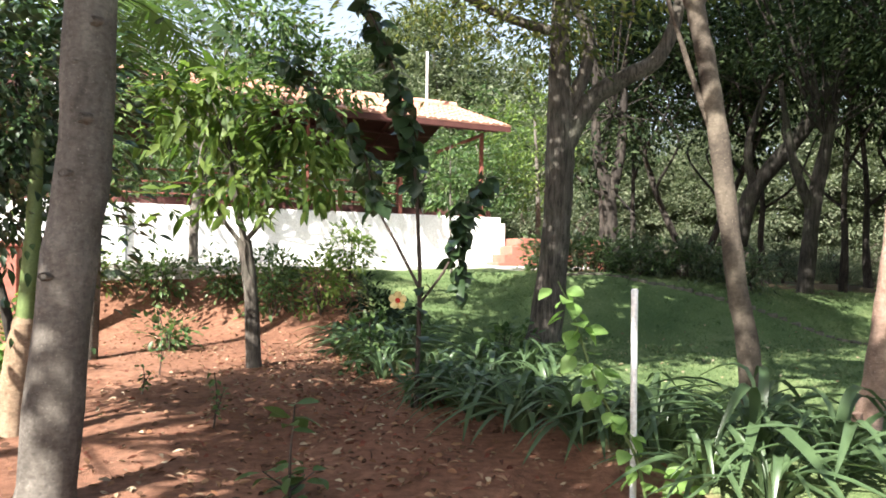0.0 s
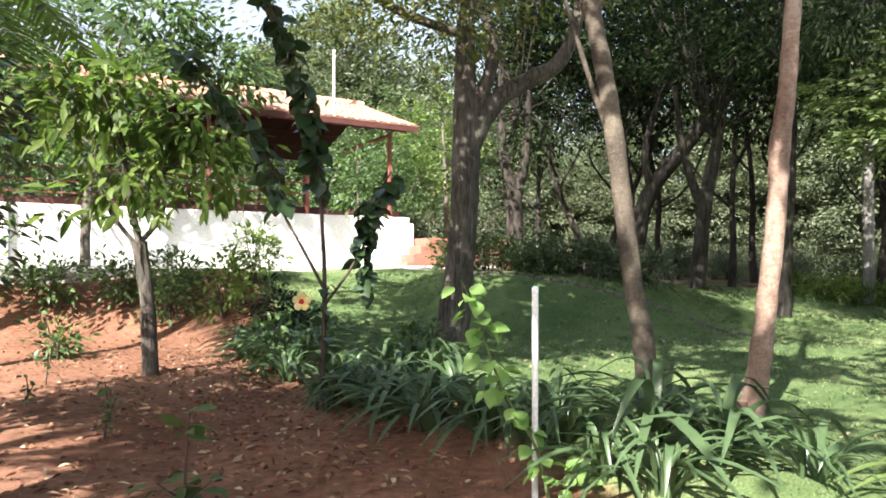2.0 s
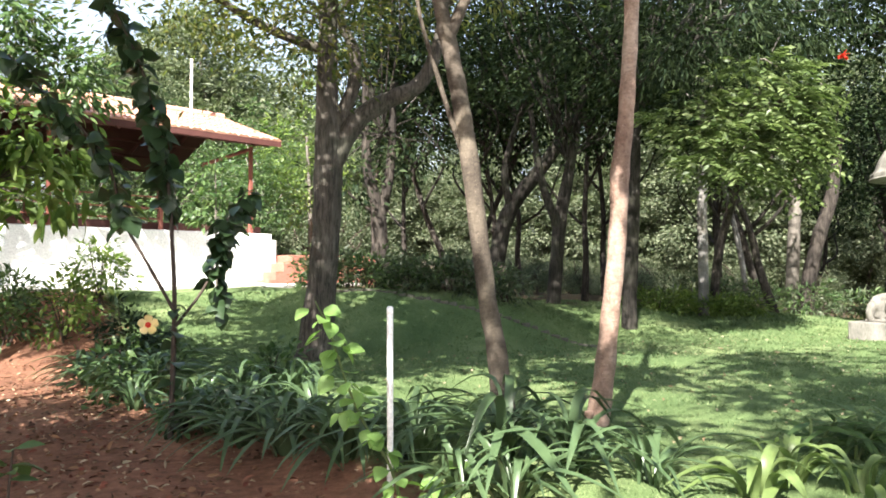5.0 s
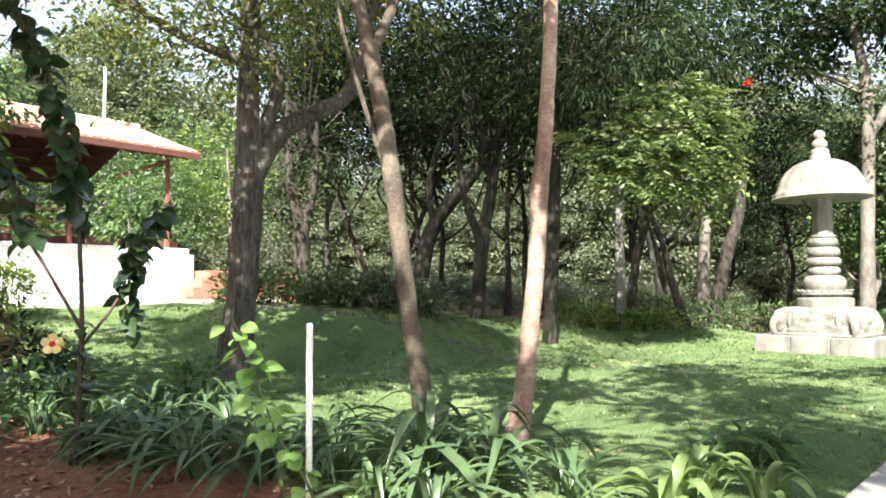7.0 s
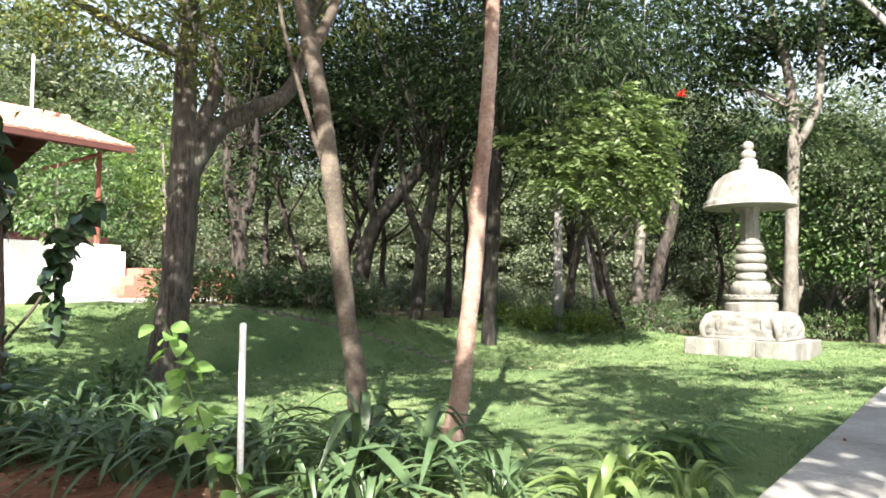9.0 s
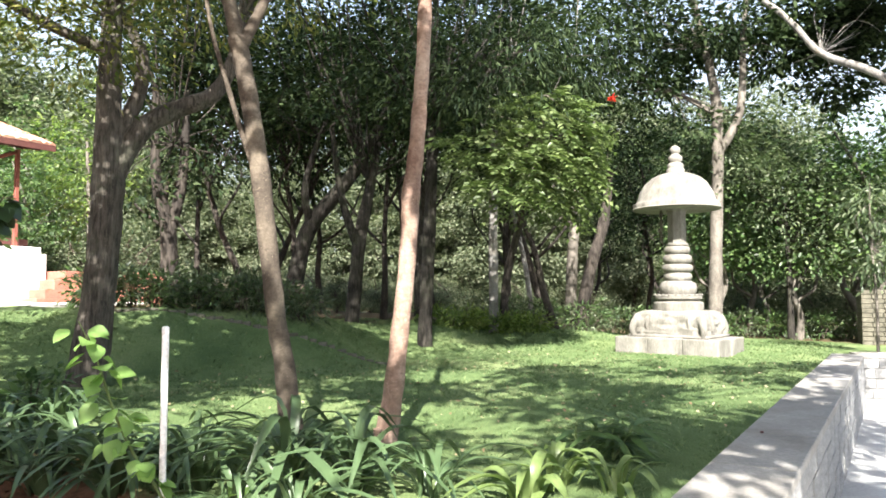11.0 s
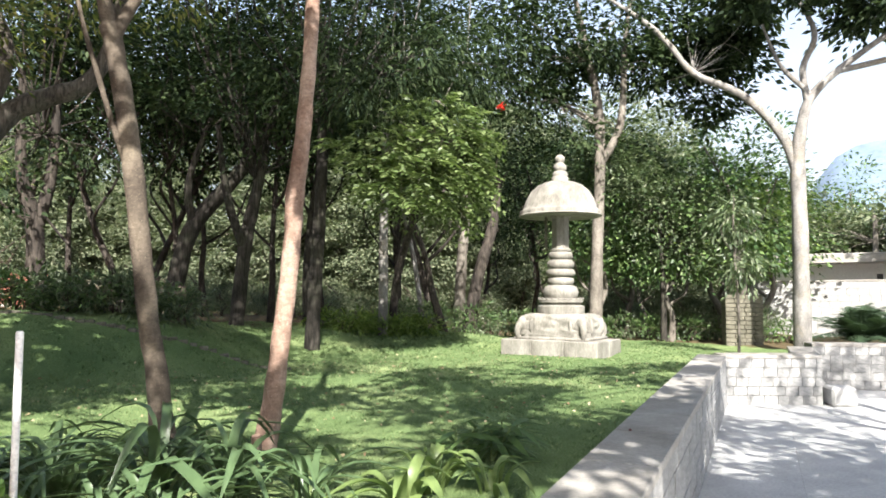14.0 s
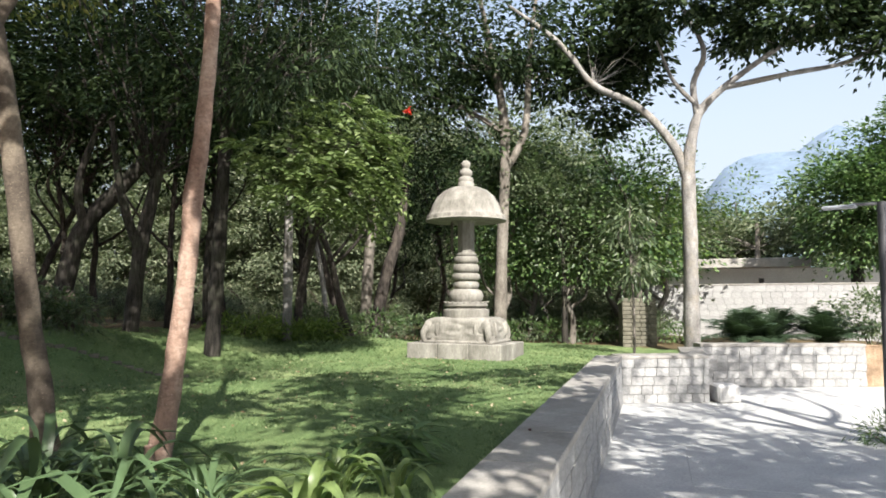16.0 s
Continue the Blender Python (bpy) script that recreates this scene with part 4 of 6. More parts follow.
tree("garden_tree", "leafy green tree between the bed and the pavilion",
     [([(-4.2, 12.1, 0.9), (-4.2, 12.1, 2.2), (-4.0, 12.1, 3.9)], [0.09, 0.075, 0.04])],
     [((-3.75, 12.4, 4.6), (1.8, 0.5, 0.7), 56, 26), ((-5.75, 11.9, 4.7), (1.4, 0.6, 0.8), 50, 26), ((-2.2, 12.8, 4.9), (0.8, 0.5, 0.7), 40, 24), ((-3.2, 12.6, 5.6), (0.9, 0.6, 0.7), 46, 24), ((-5.1, 12.4, 5.7), (0.9, 0.6, 0.6), 26, 24)], M_BARK_GREY, M_LEAF_SHRUB, (-4.2, 12.1), 0.16, 0.42, 0.02, (-4.1, 12.1, 3.3), True, 0.2, 0.6)
tree("garden_tree", "light green sapling before the pavilion rail",
     [([(0.15, 11.9, 0.9), (0.12, 11.9, 2.0), (0.1, 11.9, 3.4)], [0.025, 0.02, 0.01])],
     [((0.1, 11.9, 2.8), (0.45, 0.4, 0.75), 34, 16)], M_BARK_GREY, M_LEAF_SHRUB, (0.15, 11.9), 0.13, 0.4, 0.01, (0.12, 11.9, 2.2), True, 0.13, 0.3)
tree("garden_tree", "yellow-green tree beyond the pavilion steps",
     [([(2.3, 17.5, 1.0), (2.3, 17.5, 3.0), (2.2, 17.5, 5.0)], [0.08, 0.06, 0.03])],
     [((2.1, 17.3, 4.4), (1.3, 1.0, 1.7), 70, 22)], M_BARK_GREY, M_LEAF_FRESH, (2.3, 17.5), 0.15, 0.4, 0.02, (2.3, 17.5, 3.4), False, 0.22, 0.4)


def fronds(root_name, label, at, z, count, length, leaf, droop=0.5, lift=0.7, width=0.34, group=""):
    """A rosette of feather fronds at the height z."""
    root = thing(root_name, label, "palm" if "palm" in root_name else "plant", (*at, z), group=group)
    for i in range(count):
        a, el = i * 2.39996 + rng.uniform(-0.2, 0.2), lift * rng.uniform(0.35, 1.15)
        s = Shape()
        t = np.linspace(0, 1, 26)
        L = length * rng.uniform(0.8, 1.1)
        px, pz = L * t * math.cos(el), L * (t * math.sin(el) - droop * t * t)
        rib = np.stack([px * math.cos(a), px * math.sin(a), pz], 1)
        s.tube(rib[::5], [0.014, 0.004], 4, 0, 2)
        side = np.array([-math.sin(a), math.cos(a), 0])
        tan = np.gradient(rib, axis=0)
        tan /= np.linalg.norm(tan, axis=1)[:, None]
        w = (length * width * np.sin(np.pi * (0.08 + 0.9 * t)) ** 0.7)[:, None]
        tips = [rib + w * (sg * side * 0.85 + tan * 0.5 + np.array([0, 0, -0.22]) + rng.normal(0, 0.05, rib.shape)) for sg in (1, -1)]
        k = len(t)
        s.add(np.vstack([rib + np.array([0, 0, 0.006]), *tips]), [fc for i in range(2, k - 1) for fc in ((i, i + 1, k + i), (i + 1, i, 2 * k + i))])
        part("frond", s, leaf, root)
    return root


garden_palm = fronds("garden_palm", "feathery palm fronds hanging over the garden", (-4.0, 8.05), 4.45, 15, 2.1, M_LEAF_FRESH, 0.7, 0.8, 0.3)
part("trunk", Shape().tube([(0, 0, -4.5), (0.05, 0, -2), (0, 0, 0.05)], [0.13, 0.11, 0.1], 12, 0.04), M_BARK_GREY, garden_palm)

# named trees of the wood; crowns above 8 m are unseen, added for shade
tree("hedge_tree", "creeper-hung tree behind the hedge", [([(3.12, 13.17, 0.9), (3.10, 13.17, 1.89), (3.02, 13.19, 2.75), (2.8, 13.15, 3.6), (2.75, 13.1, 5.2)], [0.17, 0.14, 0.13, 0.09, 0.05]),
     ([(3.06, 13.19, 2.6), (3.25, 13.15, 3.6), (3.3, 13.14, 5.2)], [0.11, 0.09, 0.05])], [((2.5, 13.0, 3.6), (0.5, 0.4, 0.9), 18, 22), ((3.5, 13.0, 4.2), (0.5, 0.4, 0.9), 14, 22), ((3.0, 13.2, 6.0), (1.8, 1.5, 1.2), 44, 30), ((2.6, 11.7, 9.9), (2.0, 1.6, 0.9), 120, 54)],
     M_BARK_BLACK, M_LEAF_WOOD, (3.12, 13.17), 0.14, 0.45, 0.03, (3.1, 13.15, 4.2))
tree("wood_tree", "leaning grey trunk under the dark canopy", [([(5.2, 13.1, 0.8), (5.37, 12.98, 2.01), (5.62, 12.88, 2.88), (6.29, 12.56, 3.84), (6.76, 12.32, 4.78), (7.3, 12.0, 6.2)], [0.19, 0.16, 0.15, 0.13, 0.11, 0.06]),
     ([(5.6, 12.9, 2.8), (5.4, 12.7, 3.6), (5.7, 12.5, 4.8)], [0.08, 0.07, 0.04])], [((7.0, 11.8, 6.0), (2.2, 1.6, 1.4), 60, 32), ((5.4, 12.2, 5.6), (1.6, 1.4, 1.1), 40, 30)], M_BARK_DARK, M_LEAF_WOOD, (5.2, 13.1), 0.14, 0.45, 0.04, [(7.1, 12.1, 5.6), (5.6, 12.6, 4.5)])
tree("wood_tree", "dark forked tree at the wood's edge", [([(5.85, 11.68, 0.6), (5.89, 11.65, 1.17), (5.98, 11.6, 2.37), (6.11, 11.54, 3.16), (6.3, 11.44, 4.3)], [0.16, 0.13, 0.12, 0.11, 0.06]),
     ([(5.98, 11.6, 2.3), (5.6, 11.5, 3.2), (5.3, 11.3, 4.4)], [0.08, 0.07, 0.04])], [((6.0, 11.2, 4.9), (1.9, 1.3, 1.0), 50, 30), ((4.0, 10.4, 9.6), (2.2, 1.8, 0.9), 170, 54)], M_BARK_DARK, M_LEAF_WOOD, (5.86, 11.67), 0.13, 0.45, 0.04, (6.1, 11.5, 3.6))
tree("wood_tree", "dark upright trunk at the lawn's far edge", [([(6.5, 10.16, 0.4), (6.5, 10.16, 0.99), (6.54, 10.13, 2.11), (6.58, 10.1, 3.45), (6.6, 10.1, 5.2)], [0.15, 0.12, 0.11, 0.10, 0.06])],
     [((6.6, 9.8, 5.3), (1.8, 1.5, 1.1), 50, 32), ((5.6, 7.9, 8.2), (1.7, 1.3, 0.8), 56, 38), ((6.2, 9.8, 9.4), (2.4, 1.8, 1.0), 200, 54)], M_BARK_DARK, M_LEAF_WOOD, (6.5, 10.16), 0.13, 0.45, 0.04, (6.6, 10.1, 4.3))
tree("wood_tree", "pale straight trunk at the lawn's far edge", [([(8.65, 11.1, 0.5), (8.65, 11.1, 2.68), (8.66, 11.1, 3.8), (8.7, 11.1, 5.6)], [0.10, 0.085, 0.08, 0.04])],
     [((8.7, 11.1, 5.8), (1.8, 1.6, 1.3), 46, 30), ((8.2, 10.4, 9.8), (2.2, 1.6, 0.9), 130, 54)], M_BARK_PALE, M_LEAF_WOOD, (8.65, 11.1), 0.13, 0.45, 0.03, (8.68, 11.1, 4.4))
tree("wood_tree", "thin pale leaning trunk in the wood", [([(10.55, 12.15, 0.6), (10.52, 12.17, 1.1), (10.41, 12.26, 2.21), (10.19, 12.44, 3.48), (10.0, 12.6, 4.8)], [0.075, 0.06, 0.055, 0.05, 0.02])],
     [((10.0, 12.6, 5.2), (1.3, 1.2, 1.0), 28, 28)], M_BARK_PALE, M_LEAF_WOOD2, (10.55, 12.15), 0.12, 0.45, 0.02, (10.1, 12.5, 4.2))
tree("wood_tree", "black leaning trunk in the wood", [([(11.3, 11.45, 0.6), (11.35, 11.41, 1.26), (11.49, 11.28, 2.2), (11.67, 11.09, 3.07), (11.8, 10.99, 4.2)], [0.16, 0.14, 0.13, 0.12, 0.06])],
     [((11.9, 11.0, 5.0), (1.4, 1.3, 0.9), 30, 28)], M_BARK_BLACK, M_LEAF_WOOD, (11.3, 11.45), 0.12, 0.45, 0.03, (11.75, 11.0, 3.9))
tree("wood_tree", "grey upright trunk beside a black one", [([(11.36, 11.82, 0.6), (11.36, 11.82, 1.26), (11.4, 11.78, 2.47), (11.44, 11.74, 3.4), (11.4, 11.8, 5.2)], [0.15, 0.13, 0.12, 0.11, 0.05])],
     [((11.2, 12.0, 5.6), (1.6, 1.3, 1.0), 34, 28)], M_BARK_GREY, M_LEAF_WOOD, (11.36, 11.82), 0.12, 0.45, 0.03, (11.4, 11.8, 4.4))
tree("tall_tree", "tall grey tree rising behind the monument",
     [([(12.7, 9.08, 0.4), (12.71, 9.08, 0.72), (12.74, 9.04, 2.54), (12.78, 8.98, 4.39), (12.76, 9.0, 5.64), (12.55, 9.2, 7.2), (12.3, 9.4, 8.6)], [0.19, 0.15, 0.125, 0.115, 0.10, 0.07, 0.04]),
      ([(12.78, 9.0, 4.3), (13.0, 8.6, 5.2), (13.05, 8.5, 6.8), (13.2, 8.4, 8.2)], [0.09, 0.08, 0.06, 0.03]), ([(12.76, 9.0, 5.2), (12.2, 9.6, 5.7), (11.6, 10.2, 6.0)], [0.06, 0.05, 0.02])],
     [((12.6, 9.2, 7.6), (2.6, 2.2, 1.5), 165, 44), ((12.0, 10.0, 6.9), (2.0, 1.6, 0.9), 70, 40), ((11.5, 10.2, 6.0), (1.6, 1.2, 0.5), 40, 32), ((13.8, 8.2, 6.6), (1.2, 1.0, 0.5), 34, 32), ((12.9, 9.4, 4.9), (1.6, 1.2, 0.3), 26, 26)],
     M_BARK_GREY, M_LEAF_WOOD, (12.7, 9.08), 0.15, 0.5, 0.035, [(12.6, 9.2, 6.6), (12.2, 9.6, 5.7), (13.05, 8.5, 6.4)])
tree("terrace_tree", "pale-barked tree with a long bare bough by the terrace wall",
     [([(13.87, 5.36, 0.3), (13.87, 5.35, 0.72), (13.87, 5.34, 2.44), (13.87, 5.35, 3.93), (13.90, 5.26, 4.77), (13.98, 5.06, 5.31), (14.17, 4.51, 5.81), (14.46, 3.55, 6.44), (14.65, 2.6, 6.9)],
       [0.20, 0.16, 0.14, 0.13, 0.10, 0.08, 0.06, 0.04, 0.02]),
      ([(13.87, 5.35, 3.85), (13.76, 5.61, 4.63), (13.51, 6.19, 5.41), (13.11, 6.97, 5.94), (12.88, 7.36, 6.56), (12.65, 7.75, 7.07), (12.19, 8.43, 7.71)], [0.10, 0.09, 0.075, 0.065, 0.058, 0.05, 0.03]),
      ([(13.95, 5.16, 5.1), (13.90, 5.22, 5.78), (13.98, 5.02, 6.43), (13.85, 5.35, 7.3)], [0.07, 0.06, 0.05, 0.03]),
      ([(14.08, 4.75, 5.65), (14.45, 3.57, 5.79), (14.65, 2.67, 5.86), (14.76, 1.9, 6.2)], [0.06, 0.05, 0.04, 0.02]),
      ([(13.93, 5.12, 5.3), (13.70, 5.55, 5.9), (13.55, 5.8, 6.7)], [0.05, 0.04, 0.02])],
     [((14.5, 7.4, 7.4), (1.2, 1.7, 0.8), 60, 40), ((14.5, 7.5, 5.8), (0.7, 0.8, 0.6), 26, 36), ((14.4, 3.4, 6.9), (1.0, 1.9, 0.5), 84, 44), ((14.6, 7.0, 6.8), (0.6, 0.9, 0.7), 36, 40), ((14.7, 1.9, 6.2), (0.6, 0.9, 0.5), 34, 40), ((13.7, 5.3, 7.5), (1.3, 1.7, 0.5), 84, 44), ((14.6, 7.9, 6.9), (0.8, 0.9, 0.6), 40, 40)],
     M_BARK_PALE, M_LEAF_WOOD, (13.87, 5.36), 0.17, 0.55, 0.014, [(13.1, 6.97, 5.94), (14.4, 3.7, 6.3), (14.7, 2.4, 5.95), (13.85, 5.3, 7.0)], spread=0.21)
tree("boundary_tree", "dense green tree beyond the boundary wall",
     [([(21.8, 4.0, 0.2), (21.8, 4.0, 2.5), (21.7, 4.0, 5.0)], [0.2, 0.16, 0.08])],
     [((21.7, 3.7, 4.2), (1.5, 1.9, 1.9), 260, 70), ((21.8, 2.0, 5.6), (1.5, 1.9, 1.7), 230, 70)], M_BARK_DARK, M_LEAF_SHRUB, (21.8, 4.0), 0.14, 0.5, 0.04, (21.75, 4.0, 3.4), shell=0.4)
tree("boundary_tree", "light green bushy tree behind the terrace wall",
     [([(16.6, 7.6, 0.3), (16.6, 7.6, 2.0), (16.5, 7.6, 3.6)], [0.1, 0.08, 0.04])],
     [((16.4, 7.4, 3.6), (1.3, 1.5, 1.4), 90, 36), ((15.6, 8.3, 3.2), (1.0, 1.0, 1.0), 50, 34)], M_BARK_GREY, M_LEAF_FRESH, (16.6, 7.6), 0.13, 0.45, 0.03, (16.55, 7.6, 2.8))
# Greyer, lighter leaf picked here to colour in the haze before this tree.
tree("boundary_tree", "dense leafy tree behind the monument lawn",
     [([(14.4, 8.5, 0.3), (14.4, 8.5, 1.8), (14.3, 8.5, 3.4)], [0.08, 0.06, 0.03]), ([(14.4, 8.5, 1.4), (14.8, 8.2, 2.4), (15.0, 8.0, 3.4)], [0.05, 0.04, 0.02])],
     [((14.3, 8.6, 3.9), (1.3, 1.2, 1.1), 80, 70), ((15.1, 7.8, 3.3), (0.9, 0.9, 0.7), 44, 70), ((13.7, 9.3, 4.5), (1.0, 1.0, 0.7), 44, 70), ((14.6, 8.0, 2.5), (0.8, 0.7, 0.4), 12, 60)], M_BARK_DARK, M_LEAF_WOOD2, (14.4, 8.5), 0.11, 0.42, 0.02, (14.4, 8.5, 2.6), shell=0.35)
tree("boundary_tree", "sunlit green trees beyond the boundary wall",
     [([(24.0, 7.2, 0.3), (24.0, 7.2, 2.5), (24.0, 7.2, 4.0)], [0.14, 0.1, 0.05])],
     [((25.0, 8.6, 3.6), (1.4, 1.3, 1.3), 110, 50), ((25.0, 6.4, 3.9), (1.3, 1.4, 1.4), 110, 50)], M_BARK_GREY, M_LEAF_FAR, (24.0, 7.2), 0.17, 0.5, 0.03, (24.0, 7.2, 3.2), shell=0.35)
# the sunlit tree with red flowers
tulip = tree("flowering_tree", "leafy tree in sun with a few scarlet flowers",
     [([(9.2, 11.6, 0.5), (9.1, 11.2, 2.0), (8.5, 9.8, 3.4), (7.9, 8.7, 4.2)], [0.09, 0.08, 0.06, 0.03])], [], M_BARK_BLACK, M_LEAF_SHRUB, (9.2, 11.6))
feathers, boughs = Shape(), Shape()
for centre, radii, count, out in (((7.6, 8.3, 4.15), (0.95, 0.8, 0.5), 200, (0, -0.6, 0.1)), ((7.2, 8.1, 3.45), (1.1, 0.6, 0.3), 170, (-0.2, -0.8, 0)), ((7.75, 8.15, 3.3), (0.5, 0.5, 0.6), 120, (0.2, -0.5, -0.2)),
                                  ((6.4, 8.5, 3.8), (0.6, 0.5, 0.35), 70, (-0.5, -0.4, 0)), ((7.95, 8.15, 3.9), (0.4, 0.4, 0.4), 70, (0.2, -0.4, 0)), ((6.8, 8.2, 3.1), (0.7, 0.4, 0.2), 70, (-0.3, -0.7, -0.1))):
    c = np.array(centre) - np.array(tulip.location)
    feathers.sprays(c, radii, count, 0.36, 5, 0.135, 0.058, out)
    limbs_to(boughs, np.array((8.0, 8.8, 4.0)) - np.array(tulip.location), [c + rng.normal(0, 0.3, 3) * np.array(radii) for _ in range(4)], 0.02)
part("crown", feathers, M_LEAF_FEATHER, tulip)
part("bough", boughs, M_BARK_GREY, tulip)
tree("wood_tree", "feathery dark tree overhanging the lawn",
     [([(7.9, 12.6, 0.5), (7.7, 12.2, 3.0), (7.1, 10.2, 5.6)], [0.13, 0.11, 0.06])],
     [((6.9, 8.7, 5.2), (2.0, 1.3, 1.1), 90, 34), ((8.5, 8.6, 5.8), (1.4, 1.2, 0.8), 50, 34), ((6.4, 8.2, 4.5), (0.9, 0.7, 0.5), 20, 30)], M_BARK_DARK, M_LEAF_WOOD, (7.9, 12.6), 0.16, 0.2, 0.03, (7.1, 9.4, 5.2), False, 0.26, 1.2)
flower = Shape()
fp = np.array([8.13, 7.45, 4.47]) - np.array(tulip.location)
flower.leaves(np.repeat(fp[None], 14, 0), rng.normal(0, 1, (14, 3)), 0.085, 0.05, True)
part("flower", flower, M_PETAL_RED, tulip, "scarlet blossom")


# shade trees beside and behind the viewer
tree("shade_canopy_tree", "spreading shade tree behind the parapet",
     [([(2.6, -4.6, -0.1), (2.5, -4.2, 3.0), (2.2, -2.6, 5.2), (1.6, -0.5, 6.0)], [0.16, 0.12, 0.05, 0.02])],
     [((1.9, -0.1, 5.9), (1.3, 1.2, 0.4), 10, 90), ((1.0, 1.9, 5.4), (0.7, 0.6, 0.3), 14, 70), ((3.0, 0.9, 6.2), (2.0, 1.1, 0.4), 11, 90), ((5.2, 0.0, 6.0), (1.3, 1.0, 0.4), 9, 90), ((1.4, -2.4, 6.2), (2.0, 0.9, 0.5), 28, 90), ((-1.3, -0.3, 5.9), (0.35, 0.35, 0.2), 5, 80), ((-0.8, -0.75, 5.9), (0.3, 0.3, 0.2), 4, 80), ((4.3, -1.7, 6.3), (1.2, 0.8, 0.4), 6, 80), ((2.8, -3.9, 6.5), (1.8, 0.8, 0.4), 16, 90), ((0.4, -1.7, 5.9), (0.9, 0.8, 0.4), 8, 90)], M_BARK_GREY, M_LEAF_WOOD2, (2.6, -4.6), 0.2, 0.55, 0.02, (1.6, -0.5, 6.0), shell=0.3)
tree("shade_canopy_tree", "sparse shade tree at the bed's near side",
     [([(-5.2, 0.4, 0.2), (-5.1, 0.5, 2.6), (-4.8, 0.6, 5.4)], [0.17, 0.14, 0.08])],
     [((-4.0, 0.4, 5.8), (1.2, 1.2, 0.6), 28, 90), ((-3.2, -0.5, 5.5), (1.3, 1.1, 0.5), 30, 90)], M_BARK_GREY, M_LEAF_WOOD2, (-5.2, 0.4), 0.2, 0.55, 0.04, (-4.9, 0.6, 4.6), shell=0.3)
tree("bare_tree", "thinly leaved tree that throws branch shadows on the paving",
     [([(6.4, -3.0, -0.1), (6.5, -2.9, 2.6), (6.6, -2.8, 4.2), (6.2, -2.6, 5.6), (5.8, -2.2, 7.4)], [0.17, 0.14, 0.12, 0.09, 0.04]), ([(6.6, -2.8, 4.0), (7.1, -2.4, 5.0), (7.8, -2.2, 6.6)], [0.1, 0.08, 0.04]),
      ([(6.3, -2.7, 5.2), (6.8, -2.2, 6.2), (6.9, -1.8, 7.4)], [0.07, 0.05, 0.03]), ([(7.1, -2.4, 5.0), (7.9, -2.7, 5.5), (8.8, -2.6, 6.2)], [0.06, 0.05, 0.02])],
     [((6.0, -2.2, 7.6), (1.3, 1.1, 0.6), 14, 26), ((9.9, -1.5, 6.6), (1.6, 1.1, 0.5), 36, 34), ((8.2, -0.6, 6.8), (0.9, 0.7, 0.4), 14, 40)], M_BARK_GREY, M_LEAF_WOOD2, (6.4, -3.0), 0.16, 0.5, 0.03, (6.1, -2.5, 6.2))


# ---- woodland: a few kinds, repeated ----
def wood_kind(name, label, tall, spread_xy, low, clumps, leaf, bark, leaf_len, lean=1.1, per=50):
    root = thing(name, label, "tree", (0, 0, -50), group="woodland trees")
    s = Shape()
    fork = np.array([rng.uniform(-lean, lean), rng.uniform(-lean, lean), tall * 0.42])
    bend = lambda f, k: fork * f + np.array([rng.uniform(-k, k), rng.uniform(-k, k), 0])
    s.tube([(0, 0, -0.3), bend(0.25, 0.1), bend(0.55, 0.28), fork, fork + np.array([rng.uniform(-0.6, 0.6), 0.3, tall * 0.15]), fork + np.array([0.5, 0.2, tall * 0.38])], [0.12, 0.085, 0.07, 0.06, 0.045, 0.02], 9)
    for f0 in (0.45, 0.7, 0.9):
        a = rng.uniform(0, 6.28)
        q, k = fork * f0, tall * 0.14
        s.tube([q, q + np.array([math.cos(a) * k * 0.6, math.sin(a) * k * 0.6, k * 0.45]), q + np.array([math.cos(a + 0.5) * k, math.sin(a + 0.5) * k, k * 1.3]), q + np.array([math.cos(a) * k * 1.3, math.sin(a) * k * 1.3, k * 2.0])],
               [0.045, 0.035, 0.025, 0.01], 7)
    lv = Shape()
    mid = (low + tall) / 2
    c = lv.cloud((fork[0], fork[1], mid), (spread_xy, spread_xy, (tall - low) / 2), clumps, per, leaf_len * 0.82, 0.55, 0.34, 0.3, shell=0.3)
    limbs_to(s, fork, c[::14], 0.022)
    part("crown", lv, leaf, root)
    part("trunk", s, bark, root)
    return root


KINDS = [
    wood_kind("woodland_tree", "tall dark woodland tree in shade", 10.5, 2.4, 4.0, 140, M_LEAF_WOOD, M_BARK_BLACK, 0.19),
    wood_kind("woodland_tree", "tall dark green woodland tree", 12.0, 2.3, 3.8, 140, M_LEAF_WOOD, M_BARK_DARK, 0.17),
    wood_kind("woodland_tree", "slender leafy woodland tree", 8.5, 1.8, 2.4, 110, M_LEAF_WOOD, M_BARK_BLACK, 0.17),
    wood_kind("small_tree", "small fresh green tree", 5.2, 1.4, 1.0, 80, M_LEAF_SHRUB, M_BARK_GREY, 0.16, 0.2, 44),
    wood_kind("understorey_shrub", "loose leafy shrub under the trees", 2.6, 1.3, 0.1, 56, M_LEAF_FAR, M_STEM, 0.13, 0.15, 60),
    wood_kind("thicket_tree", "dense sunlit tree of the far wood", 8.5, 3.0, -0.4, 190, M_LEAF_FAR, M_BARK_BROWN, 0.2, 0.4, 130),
]
placed = []


